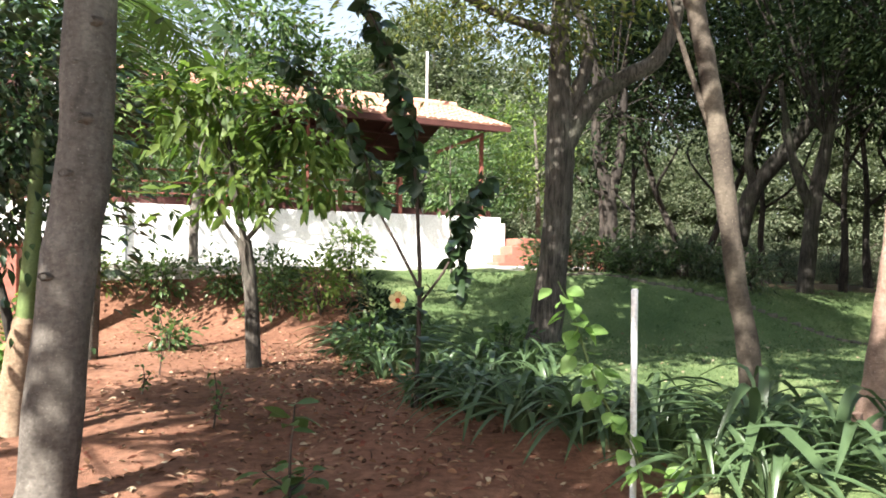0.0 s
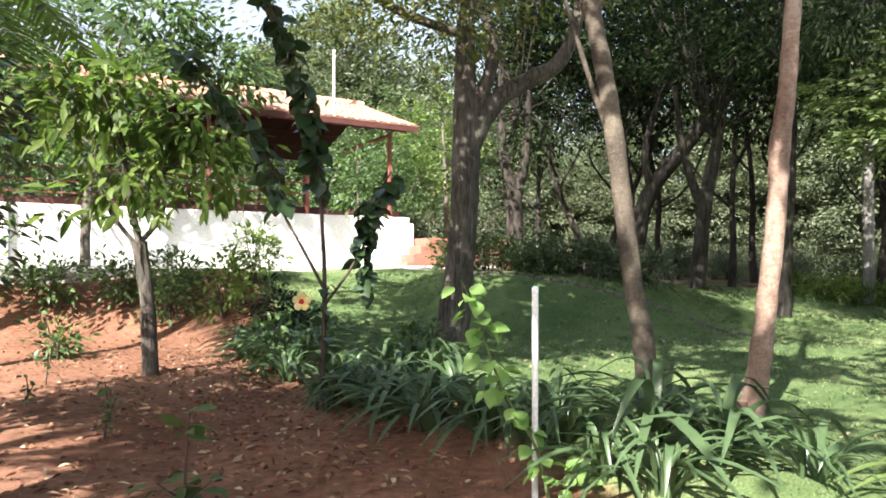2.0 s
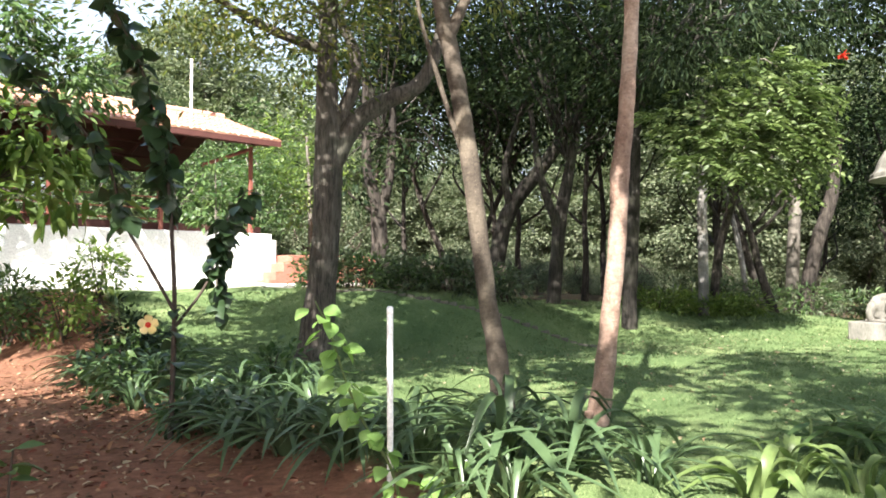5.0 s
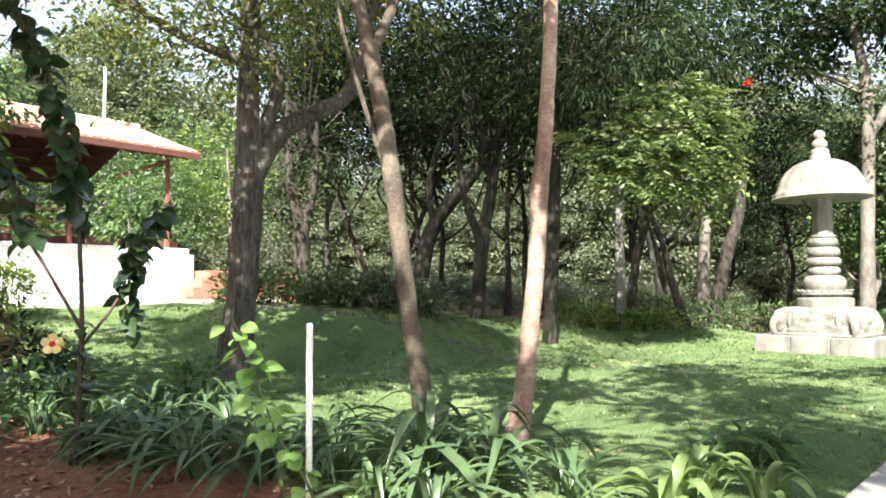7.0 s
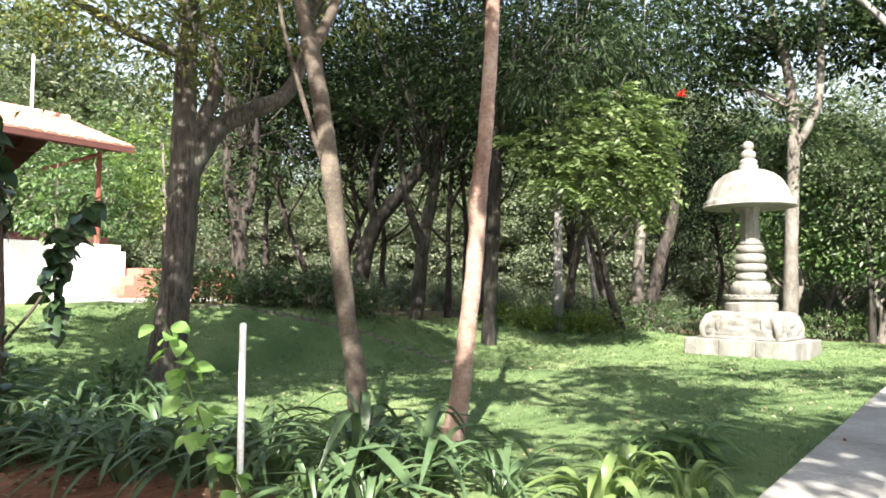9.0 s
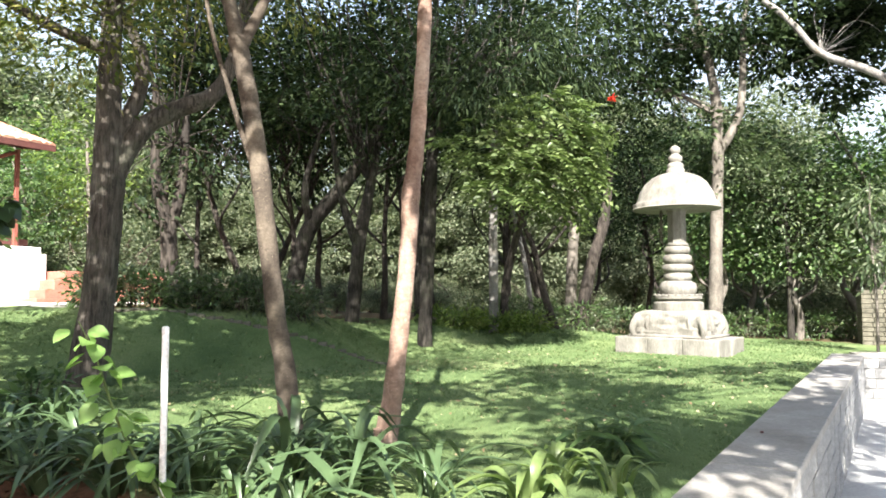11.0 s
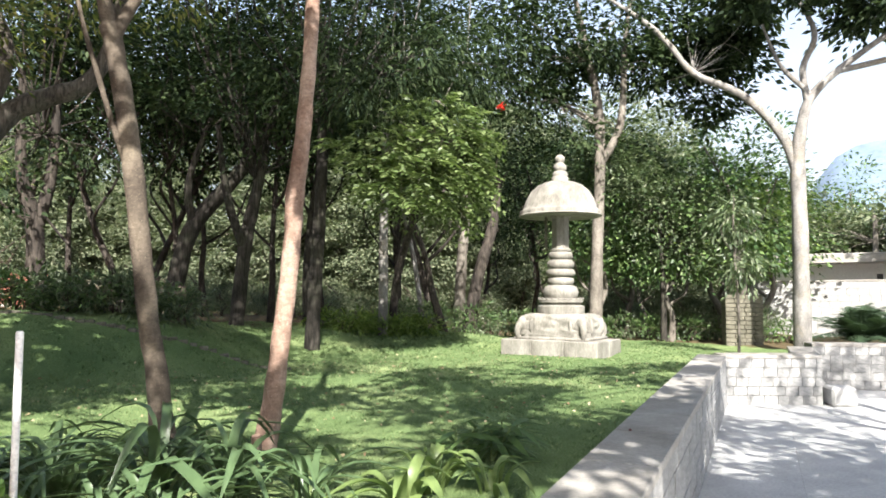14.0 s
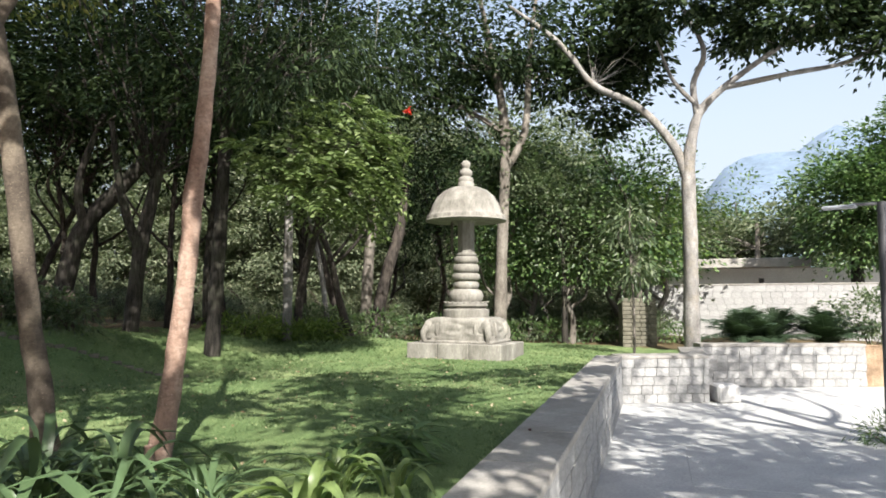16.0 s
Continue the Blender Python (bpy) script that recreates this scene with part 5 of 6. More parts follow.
def plant_wood(kind, az0, az1, d0, d1, count, gap, scale=(0.85, 1.2)):
    tries = 0
    while count and tries < 4000:
        tries += 1
        a, d = radians(rng.uniform(az0, az1)), rng.uniform(d0, d1)
        x, y = d * math.sin(a), d * math.cos(a)
        u, v = (np.array([x, y]) - (BX, BY)) @ BU, (np.array([x, y]) - (BX, BY)) @ BV
        if -1.5 < u < 15 and -2 < v < 6.5:
            continue
        if any(math.hypot(x - q[0], y - q[1]) < gap for q in placed):
            continue
        placed.append((x, y))
        k = rng.uniform(*scale)
        copy_thing(KINDS[kind], Matrix.Translation((x, y, on_ground(x, y))) @ pose(0, 0, 0, 0, 0, rng.uniform(0, 360)) @ Matrix.Diagonal((k, k, k, 1)))
        count -= 1


plant_wood(0, 21, 42, 15.2, 18.8, 9, 1.7, (0.74, 0.9))
plant_wood(2, 19, 43, 15, 19, 6, 1.6, (0.85, 1.05))
plant_wood(0, 12, 21, 17, 20, 2, 2.2, (0.8, 0.95))
plant_wood(2, 43, 52, 20, 28, 3, 1.6, (0.7, 0.9))
plant_wood(1, -36, 0, 27, 36, 4, 3.0, (0.7, 0.85))
plant_wood(3, -34, 8, 21, 26, 9, 1.6)
plant_wood(4, 9, 46, 18, 21, 6, 1.2, (0.35, 0.5))
plant_wood(4, 9, 56, 25, 28, 26, 1.1, (0.5, 0.8))
plant_wood(4, 50, 66, 20, 25, 4, 1.2, (0.5, 0.7))
plant_wood(3, 53, 69, 17, 24, 9, 1.4, (0.8, 1.1))
plant_wood(4, 52, 66, 17.5, 20, 6, 1.0, (0.4, 0.6))
plant_wood(1, 50, 60, 26, 34, 3, 2.0, (0.7, 0.85))
plant_wood(3, 70, 100, 27, 40, 14, 2.0, (0.9, 1.3))
plant_wood(4, -36, 14, 19, 24, 10, 1.0)
plant_wood(5, -42, 8, 30, 38, 12, 2.4, (0.75, 0.95))
plant_wood(5, 4, 28, 29, 34, 12, 1.8, (0.65, 0.9))
plant_wood(5, 24, 54, 28, 33, 20, 1.7, (0.75, 1.0))
plant_wood(1, 16, 48, 38, 46, 10, 2.4, (1.0, 1.3))
plant_wood(5, 0, 26, 36, 46, 9, 2.2, (0.95, 1.2))
plant_wood(5, 46, 66, 26, 32, 8, 1.8, (0.5, 0.7))
plant_wood(5, 52, 68, 30, 38, 7, 2.4, (0.6, 0.75))
plant_wood(5, -42, 54, 40, 52, 14, 3.0, (1.0, 1.25))
plant_wood(5, -34, -16, 34, 42, 3, 2.2, (1.1, 1.4))
plant_wood(5, -7, 13, 33, 42, 7, 1.9, (1.35, 1.7))
plant_wood(5, 43, 58, 31, 39, 7, 1.9, (1.25, 1.5))
plant_wood(5, 66, 105, 44, 60, 14, 3.0, (0.7, 0.9))
# shade trees beside and behind the viewer, whose shadows fall on bed, lawn and paving
for kind, x, y, k in ((1, -10.0, -3.0, 0.8), (0, -11.5, 2.6, 0.75), (2, 3.2, -3.6, 0.95)):
    copy_thing(KINDS[kind], Matrix.Translation((x, y, 0.0)) @ pose(0, 0, 0, 0, 0, 70 * x) @ Matrix.Diagonal((k, k, k, 1)))
for kd in KINDS:
    for o in (*kd.children_recursive, kd):
        bpy.data.objects.remove(o)


# ---- hedges and shrubs ----
def shrub(name, label, at, radii, clumps, per, leaf, leaf_len=0.09, leaf_w=0.5, fine=False, group="", stems=5, z_up=0.0, spread=0.12):
    z = on_ground(*at)
    root = thing(name, label, "shrub", (*at, z), group=group)
    lv = Shape()
    c = lv.cloud((0, 0, radii[2] * 0.95 + z_up), radii, clumps, per, leaf_len, leaf_w, spread, 0.2, fine, 0.45)
    for q in c[:: max(1, len(c) // stems)]:
        st = Shape().tube([(rng.normal(0, 0.04), rng.normal(0, 0.04), -0.05), q * np.array([0.5, 0.5, 0.5]), q], [0.012, 0.009, 0.004], 5, 0, 2)
        part("stem", st, M_STEM, root)
    part("foliage", lv, leaf, root)
    return root


for i in range(11):  # planting on the mound's crest
    f = i / 12
    x, y = 1.6 + 3.3 * f, 11.3 - 1.5 * f + rng.uniform(-0.2, 0.5)
    shrub("hedge_shrub", "low leafy hedge shrub on the lawn mound", (x, y), (0.46, 0.42, 0.34 - 0.06 * f), 34, 15, M_LEAF_WOOD2 if i % 3 else M_LEAF_SHRUB, 0.11, 0.4, group="mound hedge")
for i in range(20):  # planting at the lawn's far edge
    a = radians(37 + 31 * i / 19)
    d = 15.8 + 1.6 * float(step(46, 54, math.degrees(a))) + rng.uniform(-0.4, 0.4)
    shrub("hedge_shrub", "low dark border shrub at the lawn's far edge", (d * math.sin(a), d * math.cos(a)), (0.55, 0.5, 0.33), 22, 15, M_LEAF_SHRUB if i % 2 else M_LEAF_WOOD2, 0.13, 0.3, group="far border")
for x, y, r, h, m in ((-3.4, 11.2, 0.5, 0.4, M_LEAF_SHRUB), (-4.3, 11.0, 0.5, 0.42, M_LEAF_SHRUB), (-2.6, 11.4, 0.5, 0.42, M_LEAF_SHRUB), (-5.3, 10.8, 0.5, 0.45, M_LEAF_FRESH), (-1.75, 10.4, 0.45, 0.5, M_LEAF_FRESH), (-2.5, 10.6, 0.4, 0.42, M_LEAF_SHRUB),
                      (-1.5, 11.5, 0.5, 0.5, M_LEAF_FRESH), (-0.9, 9.4, 0.45, 0.35, M_LEAF_WOOD), (-4.0, 5.9, 0.4, 0.35, M_LEAF_LIME), (-4.4, 6.8, 0.5, 0.4, M_LEAF_FRESH), (-3.3, 8.7, 0.22, 0.25, M_LEAF_SHRUB),
                      (-0.12, 5.85, 0.16, 0.2, M_LEAF_SHRUB), (0.6, 6.9, 0.25, 0.22, M_LEAF_SHRUB), (-0.75, 7.4, 0.28, 0.3, M_LEAF_SHRUB)):
    shrub("garden_shrub", "leafy green shrub in the red bed", (x, y), (r, r, h), int(90 * r), 15, m, 0.1, 0.42, True, "bed shrubs")
for i in range(7):
    a = radians(33.5 + 1.25 * i)
    d = 14.1 + rng.uniform(-0.4, 0.6)
    shrub("fern", "bright feathery fern patch at the lawn edge", (d * math.sin(a), d * math.cos(a)), (0.42, 0.4, 0.2), 30, 16, M_LEAF_FRESH, 0.13, 0.25, group="ferns")

# ---- strap-leaved lilies ----
def strap_mesh(length, width, rise, reach):
    s = Shape()
    t = np.linspace(0, 1, 9)
    x, z = reach * (0.22 * t + 0.78 * t ** 1.8), rise * (2.7 * t - 2.3 * t ** 2.0)
    w = width * np.minimum(1, 0.55 + 2.2 * t) * (1 - t ** 5) * 0.5 + 0.001
    rows = []
    for i in range(9):
        rows += [(x[i], w[i], z[i] + w[i] * 0.35), (x[i], 0, z[i]), (x[i], -w[i], z[i] + w[i] * 0.35)]
    f = []
    for i in range(8):
        a = i * 3
        f += [(a, a + 1, a + 4, a + 3), (a + 1, a + 2, a + 5, a + 4)]
    return s.add(rows, f).mesh("leaf")


STRAPS = [strap_mesh(0.7, 0.052, r, q) for r, q in ((0.40, 0.45), (0.36, 0.58), (0.30, 0.65), (0.45, 0.32), (0.23, 0.58), (0.34, 0.72))]
PALES = [strap_mesh(0.7, 0.11, r, q) for r, q in ((0.34, 0.5), (0.28, 0.62), (0.40, 0.38))]
for meshes, m in ((STRAPS, M_LEAF_LILY), (PALES, M_LEAF_PALE)):
    for me in meshes:
        me.materials.append(m)


def lily(at, size, count, meshes, label):
    z = on_ground(*at)
    root = thing("lily_clump", label, "plant", (*at, z - 0.02), group="lily clumps")
    for i in range(int(count * 1.4)):
        ob = part("leaf", meshes[int(rng.integers(len(meshes)))], None, root)
        k = size * rng.uniform(0.7, 1.15)
        r = rng.uniform(0, 0.09)
        a = i * 2.39996 + rng.uniform(-0.4, 0.4)
        ob.matrix_basis = Matrix.Translation((r * math.cos(a), r * math.sin(a), 0)) @ pose(0, 0, 0, rng.uniform(-14, 14), rng.uniform(-16, 12), math.degrees(a)) @ Matrix.Diagonal((k, k * rng.uniform(0.6, 0.95), k, 1))


for x, y, k, n in ((0.28, 5.2, 0.95, 34), (0.55, 4.75, 1.0, 36), (0.1, 5.75, 0.9, 30), (0.85, 4.35, 0.95, 34), (0.45, 5.9, 0.85, 26), (1.2, 3.95, 0.95, 30), (1.55, 3.55, 1.12, 24), (1.78, 3.25, 1.0, 20), (-0.55, 6.9, 0.9, 26), (-1.2, 8.7, 1.05, 28), (-0.7, 8.0, 1.0, 26), (-0.35, 8.2, 1.0, 28),
                   (1.3, 4.4, 0.8, 24), (0.3, 6.5, 0.9, 28), (0.75, 6.2, 0.85, 26), (0.8, 5.3, 0.8, 24), (0.0, 6.5, 0.85, 26), (-0.45, 7.6, 0.95, 28), (-0.9, 8.3, 1.05, 30), (-0.75, 9.2, 1.05, 30), (1.25, 3.4, 0.8, 20), (1.42, 3.1, 0.85, 20), (2.05, 2.95, 0.75, 14)):
    lily((x, y), k, n, STRAPS, "clump of dark arching strap-leaved lilies")
for x, y, k, n in ((2.62, 2.72, 0.62, 10), (2.85, 2.5, 0.6, 9), (2.35, 2.6, 0.62, 8)):
    lily((x, y), k, n, PALES, "clump of pale broad strap leaves")


# ---- hibiscus shrubs, leaf by leaf ----
def leaf_mesh(mat, length=0.1, width=0.08, sag=0.2):
    s = Shape().leaves(np.zeros((1, 3)), np.array([[1.0, 0, -0.05]]), length, width, True, sag)
    me = s.mesh("leaf")
    me.materials.append(mat)
    return me


HIB = [leaf_mesh(M_LEAF_DARK, 0.11, 0.1, g) for g in (0.1, 0.3, 0.5)]
LIME = [leaf_mesh(M_LEAF_LIME, 0.12, 0.1, g) for g in (0.1, 0.3)]
SEED = [leaf_mesh(M_LEAF_SHRUB, 0.1, 0.056, g) for g in (0.15, 0.35)]
POINTED = [leaf_mesh(M_LEAF_SHRUB, 0.19, 0.03, g) for g in (0.2, 0.4)]


def stemmed(name, label, at, stems, leafed, meshes, wood, category="shrub", tilt=(10, 60), group="", face=None, stalk=0.02):
    """stems: (points, radii); leafed: (stem number, from, to, leaves, size)."""
    z = on_ground(*at)
    root = thing(name, label, category, (*at, z), group=group)
    off = np.array([*at, z])
    for pts, radii in stems:
        part("stem", Shape().tube(np.array(pts) - off, radii, 8), wood, root)
    for k, f0, f1, count, size in leafed:
        pts = np.array(stems[k][0]) - off
        for i in range(count):
            f = (f0 + (f1 - f0) * (i + rng.random()) / count) * (len(pts) - 1)
            j = min(int(f), len(pts) - 2)
            q = pts[j] + (pts[j + 1] - pts[j]) * (f - j) + rng.normal(0, 0.012, 3)
            a = i * 137.5 + rng.uniform(-40, 40) if face is None else face + rng.uniform(-100, 100)
            ob = part("leaf", meshes[i % len(meshes)], None, root)
            sz = size * rng.uniform(0.7, 1.25)
            ob.matrix_basis = Matrix.Translation(q) @ pose(0, 0, 0, rng.uniform(-25, 25), rng.uniform(*tilt), a) @ pose(stalk, 0, 0) @ Matrix.Diagonal((sz, sz, sz, 1))
    return root


hib = stemmed("hibiscus", "tall dark-leaved hibiscus with one yellow flower", (-0.2, 5.63),
    [([(-0.2, 5.63, 0.3), (-0.18, 5.63, 1.24), (-0.20, 5.63, 1.78), (-0.23, 5.63, 2.22), (-0.32, 5.62, 2.66), (-0.44, 5.61, 3.11), (-0.68, 5.59, 3.6)], [0.022, 0.018, 0.016, 0.014, 0.012, 0.01, 0.006]),
     ([(-0.19, 5.63, 1.30), (-0.37, 5.62, 1.64), (-0.53, 5.6, 1.95), (-0.65, 5.59, 2.39), (-0.95, 5.54, 2.73), (-1.25, 5.5, 3.05)], [0.014, 0.012, 0.011, 0.01, 0.008, 0.005]),
     ([(-0.18, 5.63, 1.16), (0.05, 5.63, 1.5), (0.16, 5.63, 1.9), (0.33, 5.62, 2.2)], [0.012, 0.01, 0.009, 0.005]),
     ([(0.16, 5.63, 1.95), (0.12, 5.6, 1.6), (0.14, 5.6, 1.25)], [0.006, 0.005, 0.003])],
    [(0, 0.42, 1.0, 130, 1.2), (1, 0.38, 1.0, 92, 1.2), (2, 0.45, 1.0, 46, 1.15), (3, 0.0, 1.0, 52, 1.15), (0, 0.02, 0.2, 22, 0.9)], HIB, M_STEM, tilt=(-15, 80), group="")
fl = Shape()
for q in range(5):  # five broad overlapping petals, open towards the path
    a = 0.3 + q * 1.2566
    rim = [(0.003, 0), (0.03, -0.66), (0.055, -0.58), (0.067, -0.3), (0.069, 0.0), (0.067, 0.3), (0.055, 0.58), (0.03, 0.66)]
    fl.add([(r * math.cos(a + b), -0.012 - 0.25 * r + 0.02 * abs(b) + 0.004 * (b > 0), r * math.sin(a + b)) for r, b in rim], [(0, k, k + 1) for k in range(1, 7)])
eye = Shape().lathe([(0.004, -0.012), (0.018, -0.006), (0.02, 0.004), (0.006, 0.012)], 10)
bloom = part("flower", fl, M_PETAL, hib, "yellow hibiscus flower with a red eye")
bloom.location = Vector((-0.33, 5.3, 1.21)) - hib.location
core = part("eye", eye, M_PETAL_RED, bloom)
core.matrix_basis = pose(0, -0.012, 0, 90, 0, 0)
stemmed("lime_shrub", "upright stem with pale lime-green leaves", (0.97, 3.3),
    [([(0.97, 3.3, 0.3), (0.91, 3.36, 0.61), (0.79, 3.43, 0.83), (0.71, 3.46, 1.02), (0.64, 3.47, 1.24), (0.56, 3.48, 1.42)], [0.009, 0.008, 0.007, 0.006, 0.005, 0.003]),
     ([(0.97, 3.3, 0.35), (1.1, 3.35, 0.5), (1.25, 3.4, 0.62)], [0.007, 0.006, 0.003])],
    [(0, 0.1, 1.0, 50, 0.74), (1, 0.2, 1.0, 14, 0.7)], LIME, M_STEM_GREEN, "plant", (-15, 40), face=-90, stalk=0.045)
stemmed("seedling", "leafy seedling in the red soil", (-0.72, 3.45), [([(-0.72, 3.45, 0.32), (-0.72, 3.44, 0.55), (-0.70, 3.44, 0.82)], [0.008, 0.007, 0.004]), ([(-0.72, 3.45, 0.4), (-0.6, 3.43, 0.5)], [0.005, 0.003]), ([(-0.72, 3.45, 0.4), (-0.85, 3.43, 0.5)], [0.005, 0.003])],
        [(0, 0.75, 1.0, 9, 1.15), (0, 0.35, 0.5, 5, 0.9), (0, 0.05, 0.2, 8, 1.0), (1, 0.4, 1, 6, 1.1), (2, 0.4, 1, 6, 1.1)], SEED, M_STEM, "plant", (-35, 20), "seedlings")
for x, y, h in ((-1.55, 4.9, 0.38), (-2.75, 7.0, 0.5), (-2.5, 6.0, 0.25)):
    z = on_ground(x, y)
    stemmed("seedling", "twiggy seedling in the red soil", (x, y), [([(x, y, z), (x + 0.02, y, z + h * 0.5), (x, y, z + h)], [0.007, 0.006, 0.003]), ([(x, y, z + 0.05), (x + 0.08, y, z + h * 0.8)], [0.005, 0.002])],
            [(0, 0.2, 1, 26, 0.45), (1, 0.2, 1, 16, 0.4)], SEED, M_STEM, "plant", (-30, 40), "seedlings")
for x, y, n, k in ((3.35, 3.0, 24, 1.3), (3.6, 3.15, 18, 1.2), (3.15, 3.1, 14, 1.1)):
    z = on_ground(x, y)
    stemmed("ground_plant", "low plant with narrow pointed leaves", (x, y), [([(x, y, z), (x, y, z + 0.2)], [0.01, 0.006]), ([(x, y, z), (x + 0.12, y - 0.05, z + 0.2)], [0.01, 0.006])],
            [(0, 0.3, 1, n, k), (1, 0.3, 1, n, k)], POINTED, M_STEM_GREEN, "plant", (-35, 20))

# ---- plants by the terrace ----
for x, y in ((16.6, 4.7), (16.9, 3.7), (16.3, 5.2)):
    fronds("cycad", "dark spreading cycad above the terrace wall", (x, y), 0.6, 34, 1.35, M_LEAF_CYCAD, 0.4, 1.3, 0.3, "cycads")
shrub("terrace_shrub", "pale leafy shrub beside the cycads", (17.4, 3.0), (0.7, 0.9, 0.75), 70, 24, M_LEAF_WOOD2, 0.1, 0.45)
shrub("terrace_shrub", "small green shrub at the foot of the lamp", (9.3, 1.35), (0.35, 0.3, 0.2), 40, 26, M_LEAF_SHRUB, 0.09, 0.14)
tree("edge_tree", "slender young tree with drooping leaves at the lawn edge",
     [([(12.15, 5.72, 0.4), (12.16, 5.72, 1.4), (12.12, 5.75, 2.6), (12.15, 5.75, 3.3)], [0.025, 0.022, 0.016, 0.008])],
     [((12.15, 5.75, 2.9), (0.42, 0.42, 0.5), 26, 22), ((12.2, 5.7, 2.1), (0.45, 0.45, 0.4), 22, 22)], M_BARK_GREY, M_LEAF_WOOD2, (12.15, 5.72), 0.13, 0.3, 0.012, (12.14, 5.74, 2.2), True, 0.14, 1.6)

edging = thing("lawn_edging", "row of small stones edging the mound planting", "edging", kind="structure")
for i in range(34):
    f = i / 33
    x, y = 1.5 + 3.7 * f, 10.75 - 2.0 * f ** 1.3 + rng.uniform(-0.03, 0.03)
    ob = part("edging_stone", Shape().box((-0.06, -0.035, -0.06), (0.06, 0.035, 0.035), 0.012) if i == 0 else EDGE, M_MOSS_SHADE, edging, smooth=False)
    EDGE = ob.data
    ob.matrix_basis = pose(x, y, on_ground(x, y), rng.uniform(-8, 8), rng.uniform(-8, 8), -28 + rng.uniform(-12, 12)) @ Matrix.Diagonal((rng.uniform(0.8, 1.2), 1, rng.uniform(0.6, 1.1), 1))
log = thing("fallen_log", "brown fallen log lying behind the hedge", "log", (4.3, 12.2, on_ground(4.3, 12.2)))
part("trunk", Shape().tube([(-0.7, 0.1, 0.42), (0.0, 0.0, 0.36), (0.8, -0.2, 0.33)], [0.13, 0.14, 0.12], 12, 0.08), M_BARK_TAN, log)
part("branch_stub", Shape().tube([(0.3, -0.05, 0.4), (0.4, -0.1, 0.62)], [0.05, 0.035], 8), M_BARK_TAN, log)
part("prop", Shape().tube([(-0.4, 0.05, -0.05), (-0.38, 0.05, 0.33)], [0.1, 0.09], 8), M_BARK_TAN, log)
part("prop", Shape().tube([(0.5, -0.12, -0.05), (0.5, -0.12, 0.26)], [0.1, 0.09], 8), M_BARK_TAN, log)

# ---- lawn, leaf litter, fallen petals ----
k = 260000
d = 2.5 + 13.5 * rng.random(k) ** 0.8
a = np.radians(rng.uniform(-8, 78, k))
x, y = d * np.sin(a), d * np.cos(a)
ok = (x - border(y) > 0.25 + rng.normal(0, 0.12, k)) & (behind_parapet(x, y) > 0.42) & (height(x, y) < 1.27)
x, y, d = x[ok], y[ok], d[ok]
z = height(x, y) - 0.006
blade = Shape()
p = np.stack([x, y, z], 1)
way = np.stack([rng.normal(0, 0.9, len(x)), rng.normal(0, 0.9, len(x)), np.full(len(x), 0.6)], 1)
way /= np.linalg.norm(way, axis=1)[:, None]
L = rng.uniform(0.014, 0.034, len(x)) * (0.8 + 0.05 * d)
w = 0.0016 + 0.0008 * d
t = rng.uniform(0, 2 * np.pi, len(x))
sd = np.stack([np.cos(t), np.sin(t), np.zeros(len(x))], 1) * w[:, None]
blade.many(np.stack([p - sd, p + sd, p + way * L[:, None]], 1), [(0, 1, 2)])
tagged(part("grass", blade, M_GRASS), "short mown green lawn grass", "grass", kind="stuff")
k = 9500
x, y = rng.uniform(-5, 1.2, k), rng.uniform(2.8, 10.5, k)
ok = (x < border(y) + 0.3) & (rng.random(k) < 0.22 + 0.75 * np.exp(-((x + 0.6 + 0.1 * (y - 5)) / 1.1) ** 2))
x, y = x[ok], y[ok]
litter = Shape()
litter.leaves(np.stack([x, y, height(x, y) + 0.012], 1), np.stack([rng.normal(0, 1, len(x)), rng.normal(0, 1, len(x)), rng.normal(0, 0.18, len(x))], 1), rng.uniform(0.025, 0.075, len(x)), rng.uniform(0.014, 0.032, len(x)), True, 0.25, 0.25)
tagged(part("leaf_litter", litter, M_LEAF_DRY), "dry brown fallen leaves on red soil", "leaves", kind="stuff")
k = 600
x, y = rng.uniform(1.5, 10, k), rng.uniform(3.2, 9, k)
ok = behind_parapet(x, y) > 0.6
x, y = x[ok], y[ok]
litter = Shape()
litter.leaves(np.stack([x, y, height(x, y) + 0.03], 1), np.stack([rng.normal(0, 1, len(x)), rng.normal(0, 1, len(x)), rng.normal(0, 0.2, len(x))], 1), rng.uniform(0.02, 0.045, len(x)), rng.uniform(0.012, 0.025, len(x)), True)
tagged(part("lawn_litter", litter, M_LEAF_TAN), "scattered dry leaves on the lawn", "leaves", kind="stuff")
bud = thing("fallen_petal", "small fallen red petal on the coping", "petal", (4.09, 2.52, 0.712))
part("petal", Shape().lathe([(0.003, 0), (0.011, 0.004), (0.01, 0.01), (0.003, 0.014)], 10), M_TIMBER_RED, bud)

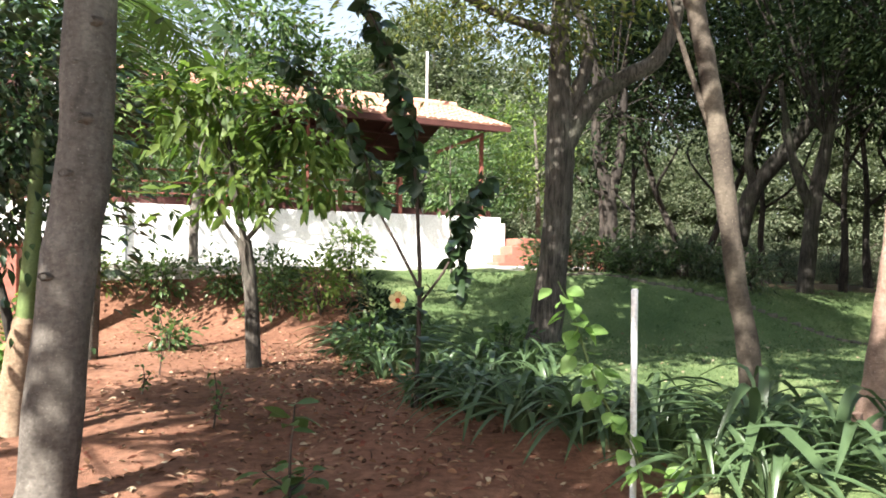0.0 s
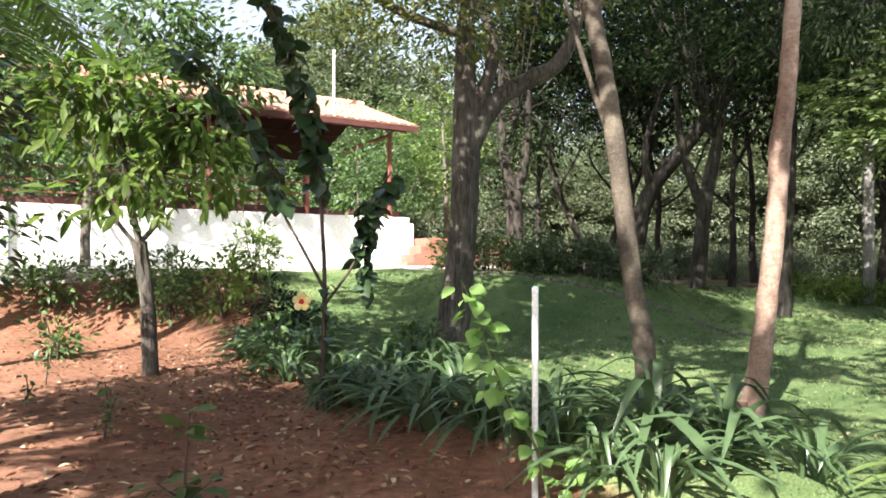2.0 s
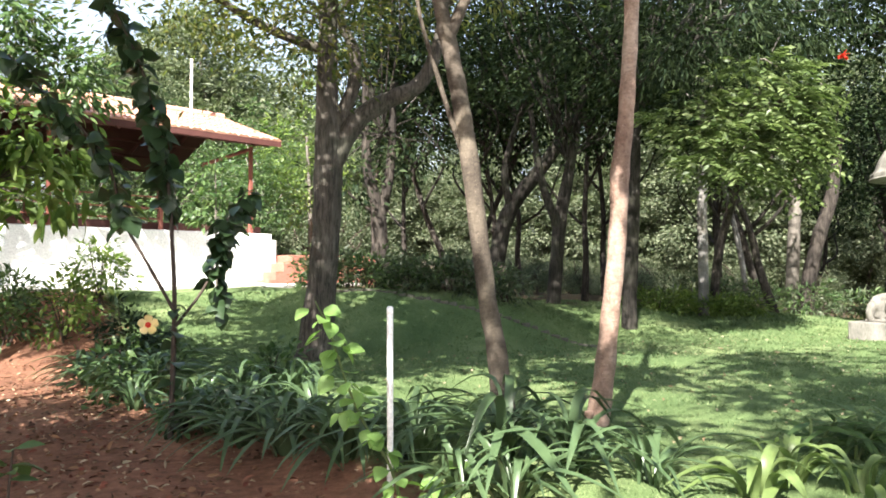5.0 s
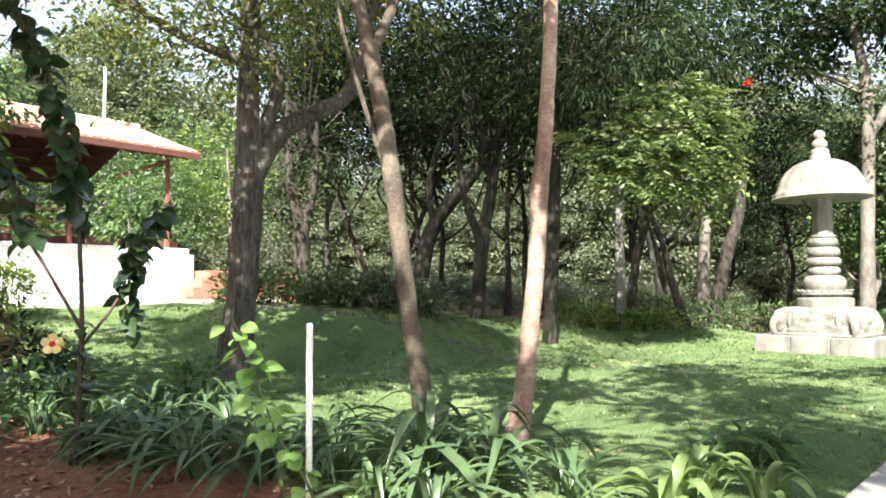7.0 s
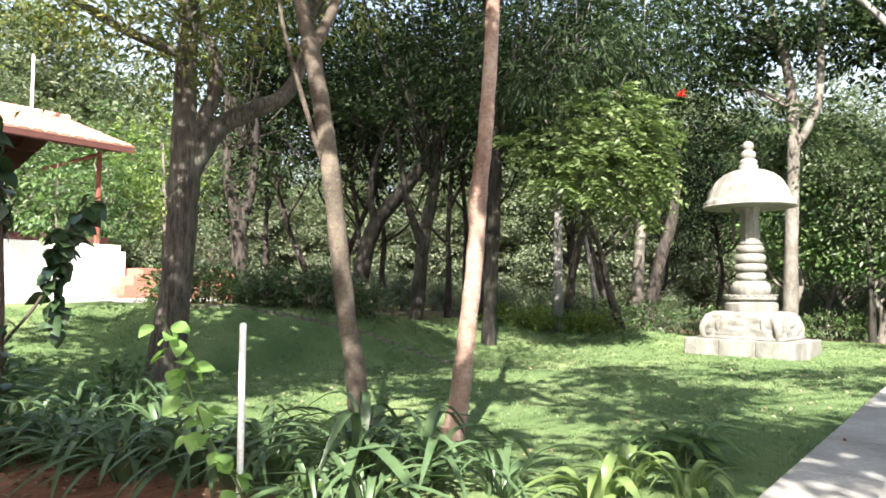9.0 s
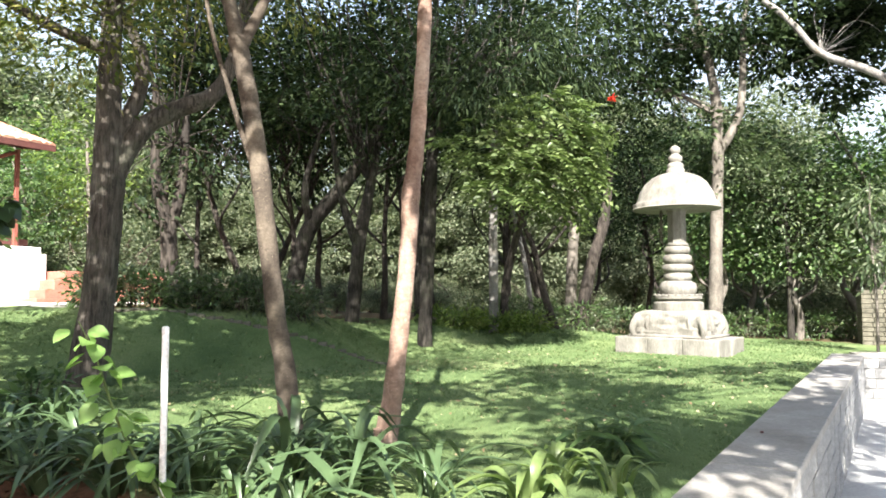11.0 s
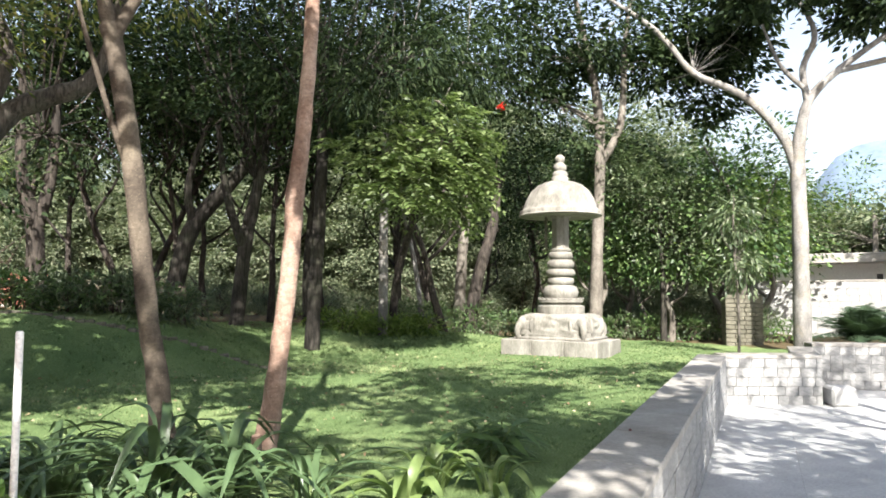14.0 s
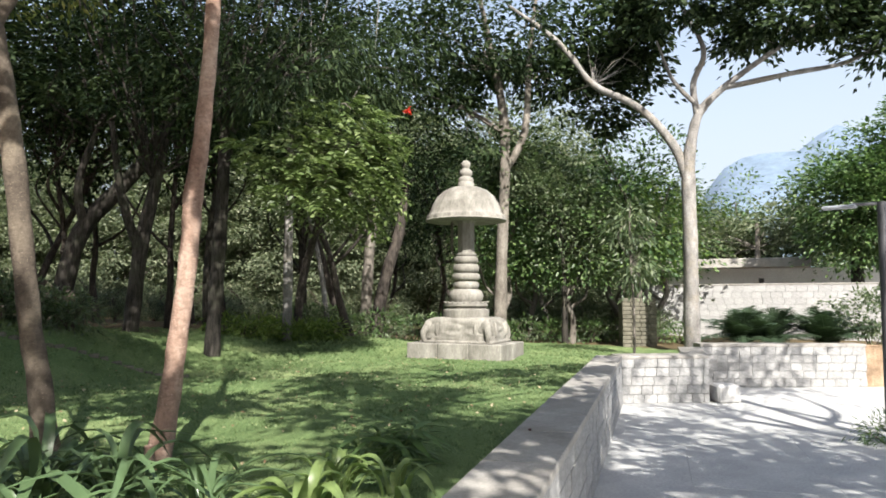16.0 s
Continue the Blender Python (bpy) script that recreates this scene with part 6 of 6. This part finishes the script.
# ---- pieces: wall blocks, roof tiles, paving slabs ----
for wall, run, h, z0, courses, length in BLOCK_JOBS:
    for c in range(courses):
        x = -rng.uniform(0, length * 0.6)
        while x < run - 0.02:
            w = length * rng.uniform(0.86, 1.16)
            x0, x1 = max(x, 0), min(x + w, run)
            if x1 - x0 > 0.05:
                ob = part("stone_block", PALE_BLOCK if wall is wall_back[0] else BLOCK, None, wall)
                ob.matrix_basis = pose((x0 + x1) / 2, 0.03 - rng.uniform(0.0, 0.008), z0 + (c + 0.5) * h) @ Matrix.Diagonal((x1 - x0 - 0.007, 0.07, h - 0.007, 1))
            x += w
tile = Shape()
tile.add([(-0.12, 0, 0), (-0.06, 0, 0.035), (0.0, 0, 0.02), (0.06, 0, 0.035), (0.12, 0, 0), (-0.12, 0.33, 0), (-0.06, 0.33, 0.035), (0.0, 0.33, 0.02), (0.06, 0.33, 0.035), (0.12, 0.33, 0),
          (-0.12, 0, -0.02), (0.12, 0, -0.02)], [(i, i + 1, i + 6, i + 5) for i in range(4)] + [(0, 10, 11, 4, 3, 2, 1)])
TILE = tile.mesh("roof_tile", False)
TILE.materials.append(M_TILE)
slope = math.atan2(RIDGE_Z - EAVE_Z, RIDGE_V - EAVE_V)
for r in range(11):
    v = EAVE_V - 0.04 + r * 0.285
    if v > RIDGE_V - 0.1:
        break
    zz = EAVE_Z + (v - EAVE_V) * math.tan(slope) + 0.045
    edge = 0.05
    for i in range(56):
        px = edge - 0.12 - i * 0.245
        if px > -7.0:
            ob = part("roof_tile", TILE, None, pavilion)
            ob.matrix_basis = pose(px, v, zz, math.degrees(slope) - 3 + rng.uniform(-1, 1), 0, rng.uniform(-1.5, 1.5))
SLAB = Shape().box((-0.5, -0.5, -0.03), (0.5, 0.5, 0.0), 0.004).mesh("slab", False)
SLAB.materials.append(M_PAVING)
SLAB_AREA = [(-3.0, -1.0), (10.3, 5.1), (11.4, 4.1), (13.2, 5.0), (15.4, 2.8), (19.0, 1.5), (19.0, -6.0), (3.0, -6.0)]
for i in range(-4, 22):
    for j in range(-12, 3):
        w = 1.15
        q = PAR_B + PAR_D * (w * (i + 0.5 * (j % 2)) - 10.5) + np.array([-PAR_D[1], PAR_D[0]]) * (w * j - 0.2)
        if not in_paving(q[0], q[1], SLAB_AREA):
            continue
        ob = part("slab", SLAB, None, paving)
        ob.matrix_basis = pose(q[0], q[1], rng.uniform(-0.002, 0.002), 0, 0, math.degrees(math.atan2(PAR_D[1], PAR_D[0]))) @ Matrix.Diagonal((w + 0.004, w + 0.004, 1, 1))
